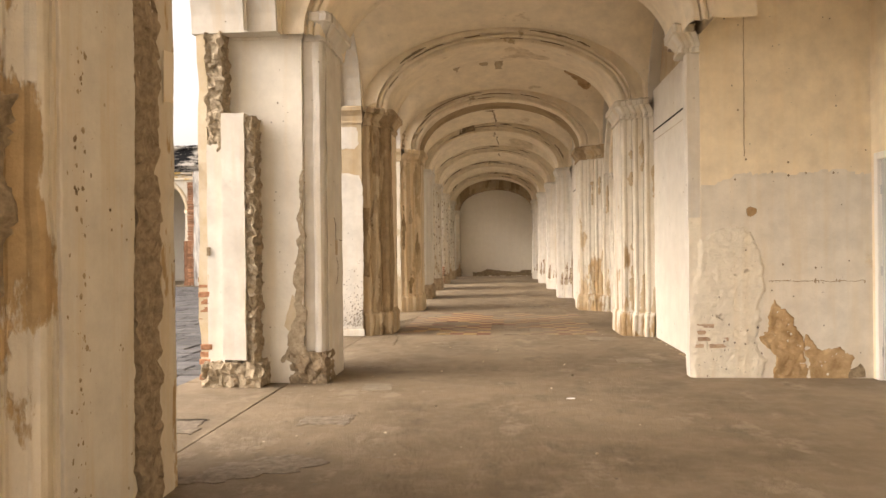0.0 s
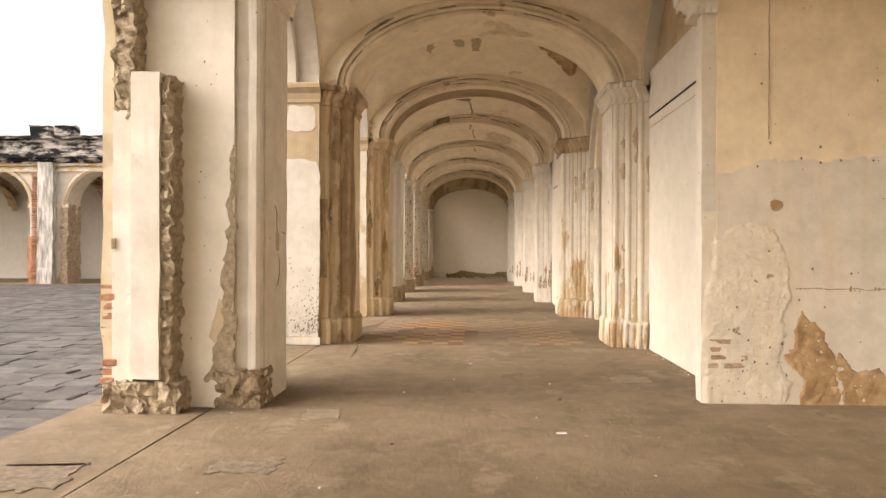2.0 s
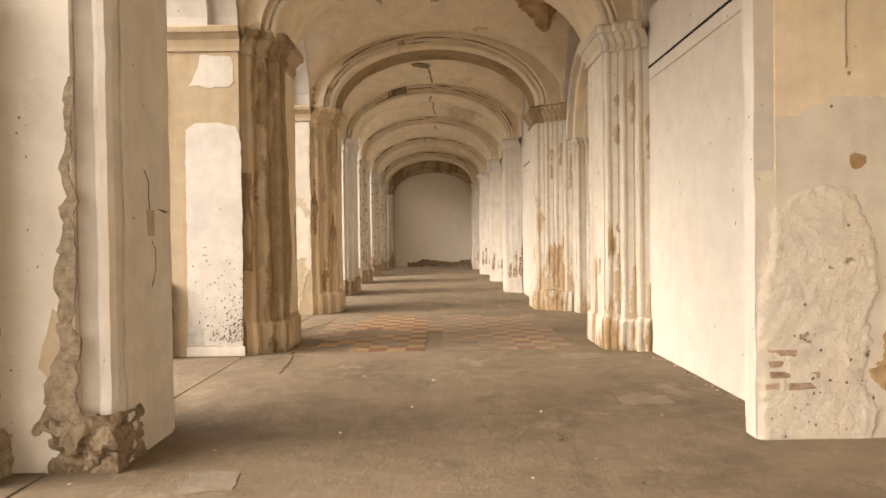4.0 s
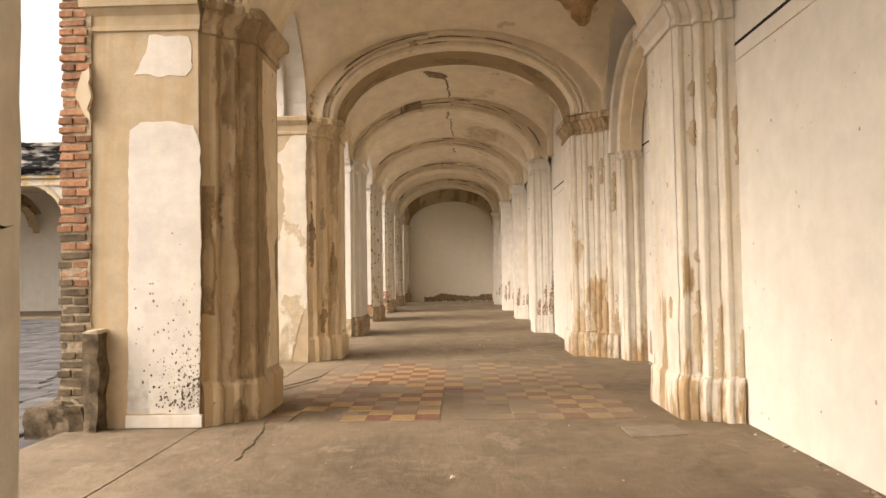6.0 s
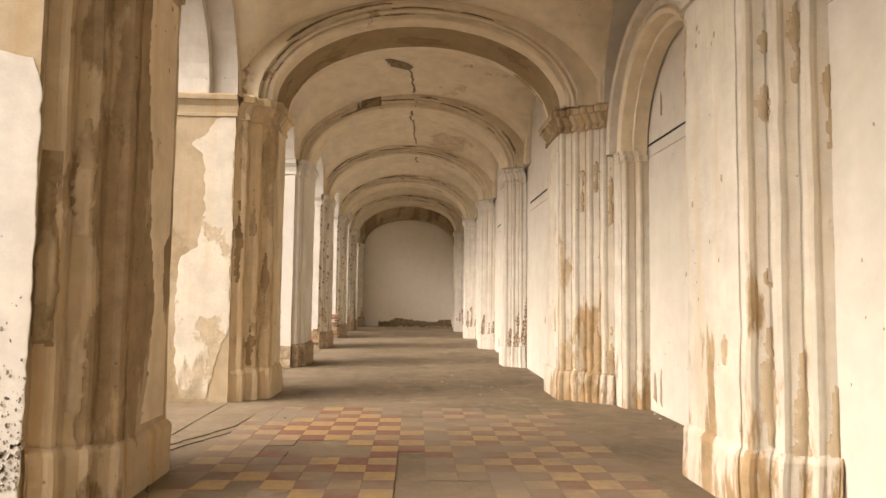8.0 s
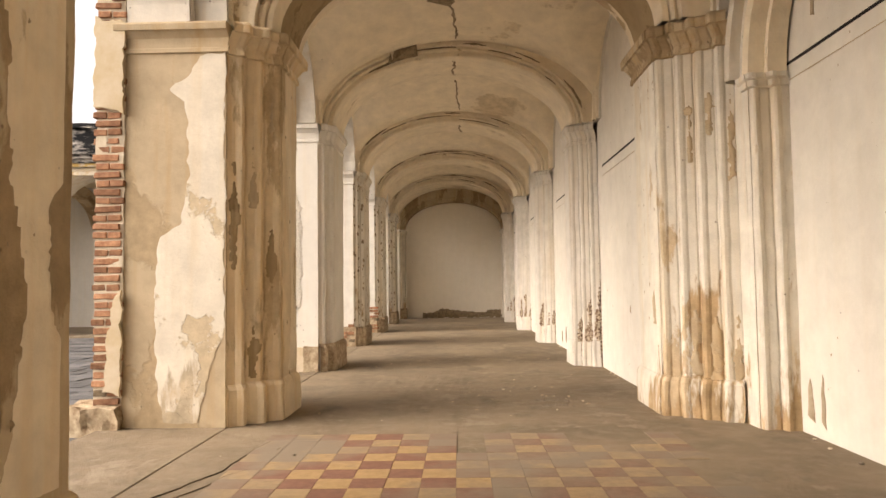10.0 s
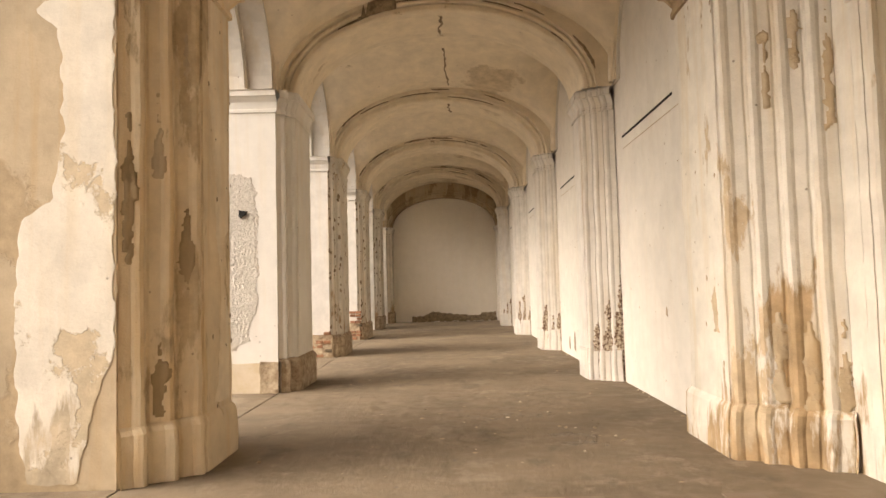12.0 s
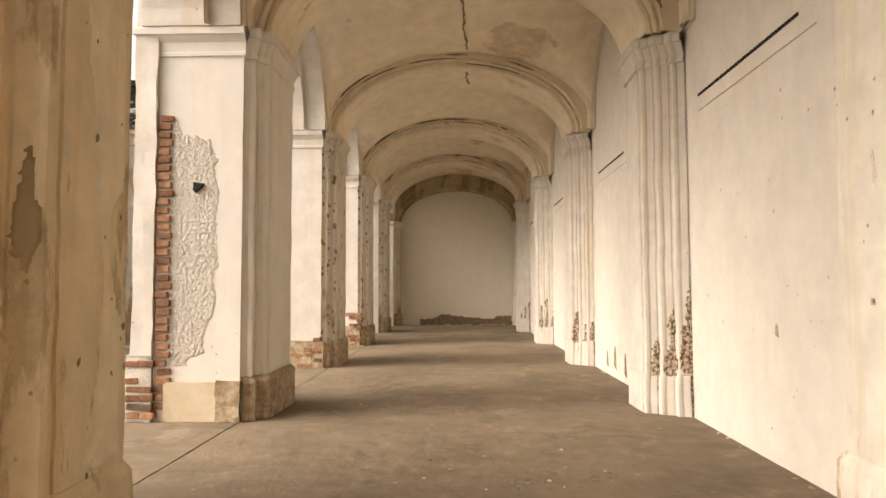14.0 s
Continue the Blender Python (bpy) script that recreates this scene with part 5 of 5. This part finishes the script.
def floor_patch(name, pts, mat, label, category, jag=0.03, seed=0.0, depth=0.003):
    ob = patch(name, pts, lambda u, v, d: (u, v, d), mat, None, depth, jag, "", seed)
    return tagged(ob, label, category, kind="structure")


floor_patch("floor_repair", [(-1.36, 7.62), (-0.95, 7.66), (-0.92, 7.98), (-1.34, 7.92)], M_FLOOR_ROUGH, "rough broken patch in the cement floor", "floor", 0.06, 1.0)
floor_patch("floor_repair", [(-1.10, 9.02), (-0.80, 9.05), (-0.84, 9.36), (-1.12, 9.36)], M_FLOOR_PALE, "square cement repair in the floor", "floor", 0.03, 2.0)
floor_patch("floor_repair", [(-1.75, 6.1), (-1.1, 6.4), (-0.88, 6.64), (-1.05, 6.85), (-1.55, 6.6)], M_FLOOR_ROUGH, "rough broken patch in the cement floor", "floor", 0.08, 3.0)
floor_patch("floor_repair", [(-2.75, 7.1), (-2.1, 7.3), (-2.15, 7.75), (-2.7, 7.7)], M_FLOOR_ROUGH, "rough broken patch in the threshold", "floor", 0.08, 4.0)
floor_patch("inspection_cover", [(1.77, 11.10), (2.18, 11.12), (2.17, 10.84), (1.75, 10.80)], M_FLOOR_PALE, "square cement cover set in the floor", "floor", 0.008, 6.0)
floor_patch("inspection_cover", [(1.66, 12.88), (2.12, 12.96), (2.12, 13.31), (1.65, 13.24)], M_FLOOR_PALE, "square cement cover set in the floor", "floor", 0.008, 5.0)
for i, pts in enumerate(([(-1.30, 12.3), (-1.36, 13.0), (-1.42, 13.5), (-1.52, 14.3)], [(-1.95, 15.1), (-1.5, 16.3), (-1.42, 17.4)], [(-1.78, 15.2), (-1.3, 16.4), (-1.25, 17.2)])):
    vs, fs = [], []
    for (x0, y0), (x1, y1) in zip(pts, pts[1:]):
        for j in range(12):
            x, y = x0 + (x1 - x0) * j / 12, y0 + (y1 - y0) * j / 12
            w = 0.002 + 0.010 * abs(noise.noise(Vector((x * 7, y * 7, i))))
            x += 0.06 * noise.noise(Vector((y * 3, i, 0))) + 0.02 * noise.noise(Vector((y * 13, i, 0)))
            vs += [(x - w, y, 0.0035), (x + w, y, 0.0035), (x + w, y, -0.02), (x - w, y, -0.02)]
    for j in range(len(vs) // 4 - 1):
        a = 4 * j
        fs += [(a, a + 1, a + 5, a + 4), (a + 1, a + 2, a + 6, a + 5), (a + 3, a, a + 4, a + 7)]
    tagged(mesh_ob("floor_crack", vs, fs, M_MOSS), "dark crack in the cement floor", "crack", "cracks in the floor", "structure")

# ---- pieces: bricks, tiles, flagstones ----
def brick_mesh(l, w, h, seed, mat=M_BRICK):
    bm = box_bm(-l / 2, l / 2, -w / 2, w / 2, -h / 2, h / 2, 0, 0, 0, 0, 0.006)
    for v in bm.verts:
        v.co = rough(v.co, 0.006, 20, seed)
    me = bpy.data.meshes.new("brick")
    bm.to_mesh(me)
    bm.free()
    me.materials.append(mat)
    return me


BRICKS = [brick_mesh(0.24, 0.16, 0.058, i * 3.0) for i in range(4)] + [brick_mesh(0.125, 0.16, 0.058, 20 + i * 3.0) for i in range(4)]


DARK_BRICKS = [brick_mesh(0.24, 0.16, 0.058, 50 + i * 3.0, M_MOSS) for i in range(2)] + [brick_mesh(0.125, 0.16, 0.058, 60 + i * 3.0, M_MOSS) for i in range(2)]


PALE_BRICKS = [brick_mesh(0.19, 0.16, 0.046, 80 + i * 3.0, M_PALE_BRICK) for i in range(3)] + [brick_mesh(0.10, 0.16, 0.046, 90 + i * 3.0, M_PALE_BRICK) for i in range(3)]


def bricks(parent, x0, x1, y, z0, z1, keep, rng, course=0.080, dark=0.0, plain=BRICKS):
    """Courses of bare brick in a wall that faces the walk, from x0 to x1."""
    n = int((z1 - z0) / course)
    for c in range(n):
        z = z0 + course * (c + 0.5)
        x = x0 + rng.uniform(-0.02, 0.02)
        whole = c % 2
        while x < x1 - 0.05:
            l = 0.25 if whole and x + 0.2 < x1 else 0.135
            if keep(x + l / 2, z):
                pool = DARK_BRICKS if z < dark + rng.uniform(-0.4, 0.4) else plain
                half = len(pool) // 2
                ob = new("brick", rng.choice(pool[:half] if l > 0.2 else pool[half:]))
                ob.matrix_basis = pose(x + l / 2, y + rng.uniform(-0.008, 0.008), z, rng.uniform(-2, 2), rng.uniform(-2, 2), rng.uniform(-3, 3))
                ob.parent = parent
            x += l
            whole = not whole


rng = random.Random(11)
for top, yf, gap in ((p2, 13.45, 1.0), (p3, 17.85, 2.0)):
    block("brick_buttress", -3.20, -2.94, yf - 0.066, yf + 0.8, -0.12, 4.9, M_TORN if gap < 1.5 else M_MORTAR, top, "lime mortar behind bare brickwork", step=0.1, amp=0.015, scale=4, seed=gap)
    bricks(top, -3.215, -2.95, yf, 0.12, 4.6, lambda x, z, gap=gap: gap < 1.5 or noise.noise(Vector((x * 2.5, gap, z * 1.6))) < 0.36, rng, 0.080, 1.5 if gap < 1.5 else 0.0)
    block("buttress_foot", -3.46, -2.95, yf - 0.16, yf + 0.7, -0.12, 0.20, M_MOSS if gap < 1.5 else M_FOOT, top, "crumbling stone and brick foot", step=0.06, amp=0.04, scale=6, seed=gap)
patch("plaster_remnant", [(-3.21, 2.95), (-2.93, 2.90), (-2.93, 3.75), (-3.2, 3.80)], on_front(17.765), M_OCHRE, p3, 0.03, 0.03, "cream plaster left on the brickwork", 3.0)
patch("plaster_remnant", [(-3.08, 0.35), (-2.93, 0.30), (-2.93, 1.25), (-3.0, 1.15), (-3.06, 0.8)], on_front(17.765), M_OCHRE, p3, 0.03, 0.03, "cream plaster left on the brickwork", 4.0)
patch("plaster_remnant", [(-3.06, 2.9), (-2.93, 2.7), (-2.93, 3.2), (-3.0, 3.15)], on_front(13.365), M_OCHRE, p2, 0.03, 0.03, "cream plaster left on the brickwork", 5.0)
bricks(p4, -2.775, -2.655, 21.90, 0.10, 2.95, lambda x, z: True, rng)
bricks(p4, -3.02, -2.80, 21.86, 0.02, 0.60, lambda x, z: noise.noise(Vector((x * 4, 5, z * 4))) < 0.25, rng)
bricks(p1, -2.885, -2.80, 9.285, 0.05, 1.3, lambda x, z: noise.noise(Vector((x * 4, 1, z * 3))) < 0.12, rng)
bricks(wall_end, 2.42, 3.0, 9.9235, 0.16, 0.66, lambda x, z: x + 0.5 * noise.noise(Vector((x * 5, 2, z * 7))) < 2.56 or (2.72 < x < 2.9 and 0.38 < z < 0.5), rng, 0.072, -1.0, PALE_BRICKS)
block("mortar_bed", -3.03, -2.79, 21.80, 21.9, 0.0, 0.63, M_ROUGHCAST, p4, "lime mortar behind bare bricks", step=0.06, amp=0.012, scale=7, seed=2)
for k in (6, 7):
    block("mortar_bed", -2.62, LEFT[k] - OUT_L[k] + 0.05, FRONTS[k] - 0.015, FRONTS[k] + 0.03, 0.0, 0.42, M_FOOT, piers[k], "lime mortar behind bare bricks", step=0.06, amp=0.014, scale=7, seed=k)
    bricks(piers[k], -2.60, LEFT[k] - OUT_L[k] + 0.04, FRONTS[k] + 0.05, 0.0, 0.55 if k == 6 else 0.75, lambda x, z: (x > -2.35 or z < 0.3) and rng.random() < 0.62, rng)

TILE = 0.225
tile_meshes = []
for mat in (M_TILE_RED, M_TILE_OCHRE, M_TILE_RED_DUSTY, M_TILE_OCHRE_DUSTY):
    bm = box_bm(-TILE / 2 + 0.001, TILE / 2 - 0.001, -TILE / 2 + 0.001, TILE / 2 - 0.001, -0.02, 0.004, 0, 0, 0, 0, 0.001)
    me = bpy.data.meshes.new("tile")
    bm.to_mesh(me)
    bm.free()
    me.materials.append(mat)
    tile_meshes.append(me)
tiled = thing("floor_tiles", "worn red and ochre checkered cement tiles under dust", "floor tiles", "", "structure", (0.2, 15.5, 0))
for i in range(15):
    for j in range(17):
        x, y = -1.46 + TILE * (i + 0.5), 13.60 + TILE * (j + 0.5)
        hide = noise.noise(Vector((x * 0.9 + 3, y * 0.9, 7))) + (0.25 if 0.12 < x < 0.32 else 0.0)
        if hide < 0.33:
            t = new("tile", tile_meshes[(i + j) % 2 + (0 if abs(x + 0.42) < 0.55 + 0.8 * noise.noise(Vector((x * 1.3, y * 1.3, 9))) else 2)])
            t.parent = tiled
            t.matrix_basis = pose(x - 0.2, y - 15.5, rng.uniform(-0.001, 0.001), rng.uniform(-0.3, 0.3), rng.uniform(-0.3, 0.3), 0)

# courtyard paving
court = thing("pavement", "dark grey courtyard flagstones with pale worn joints", "pavement", "", "structure", (-5, 15, 0))
stones = []
for l in (0.42, 0.52, 0.62):
    bm = box_bm(-l / 2 + 0.01, l / 2 - 0.01, -0.165, 0.165, -0.1, 0.0, 0, 0, 0, 0, 0.012)
    for v in bm.verts:
        v.co = rough(v.co, 0.012, 6, l)
    me = bpy.data.meshes.new("flagstone")
    bm.to_mesh(me)
    bm.free()
    me.materials.append(M_STONE)
    stones.append((l, me))
rng = random.Random(3)
vs, fs = [], []
count = 0
y = 0.0
while y < WING_Y - 0.5:
    x = -3.06
    y += 0.345
    while x > -26:
        l, me = rng.choice(stones)
        xc, z = x - l / 2, -0.06 + rng.uniform(-0.012, 0.006)
        if x > -5.4 and 5.5 < y < 20.5 and count < 300:
            ob = new("flagstone", me)
            ob.parent = court
            ob.matrix_basis = pose(xc + 5, y - 15, z, rng.uniform(-0.8, 0.8), rng.uniform(-0.8, 0.8), rng.uniform(-1, 1))
            count += 1
        else:
            n = len(vs)
            a, b = l / 2 - 0.008, 0.166
            vs += [(xc - a, y - b, z), (xc + a, y - b, z), (xc + a, y + b, z), (xc - a, y + b, z)]
            vs += [(xc - a - 0.01, y - b, z - 0.06), (xc + a + 0.01, y - b, z - 0.06), (xc + a + 0.01, y + b, z - 0.06), (xc - a - 0.01, y + b, z - 0.06)]
            fs += [(n, n + 1, n + 2, n + 3), (n, n + 4, n + 5, n + 1), (n + 1, n + 5, n + 6, n + 2), (n + 2, n + 6, n + 7, n + 3), (n + 3, n + 7, n + 4, n)]
        x -= l
rest = mesh_ob("flagstones", vs, fs, M_STONE)
rest.parent = court
rest.matrix_parent_inverse = Matrix.Translation(court.location).inverted()
tagged(rest, "far flagstones of the courtyard", kind="stuff")

for top in [*piers.values(), *inner_piers.values(), wall_end, door, sign, stone, dado, blind, *[o for o in scene.objects if o.name.startswith("wing_pier")]]:
    rebase(top)
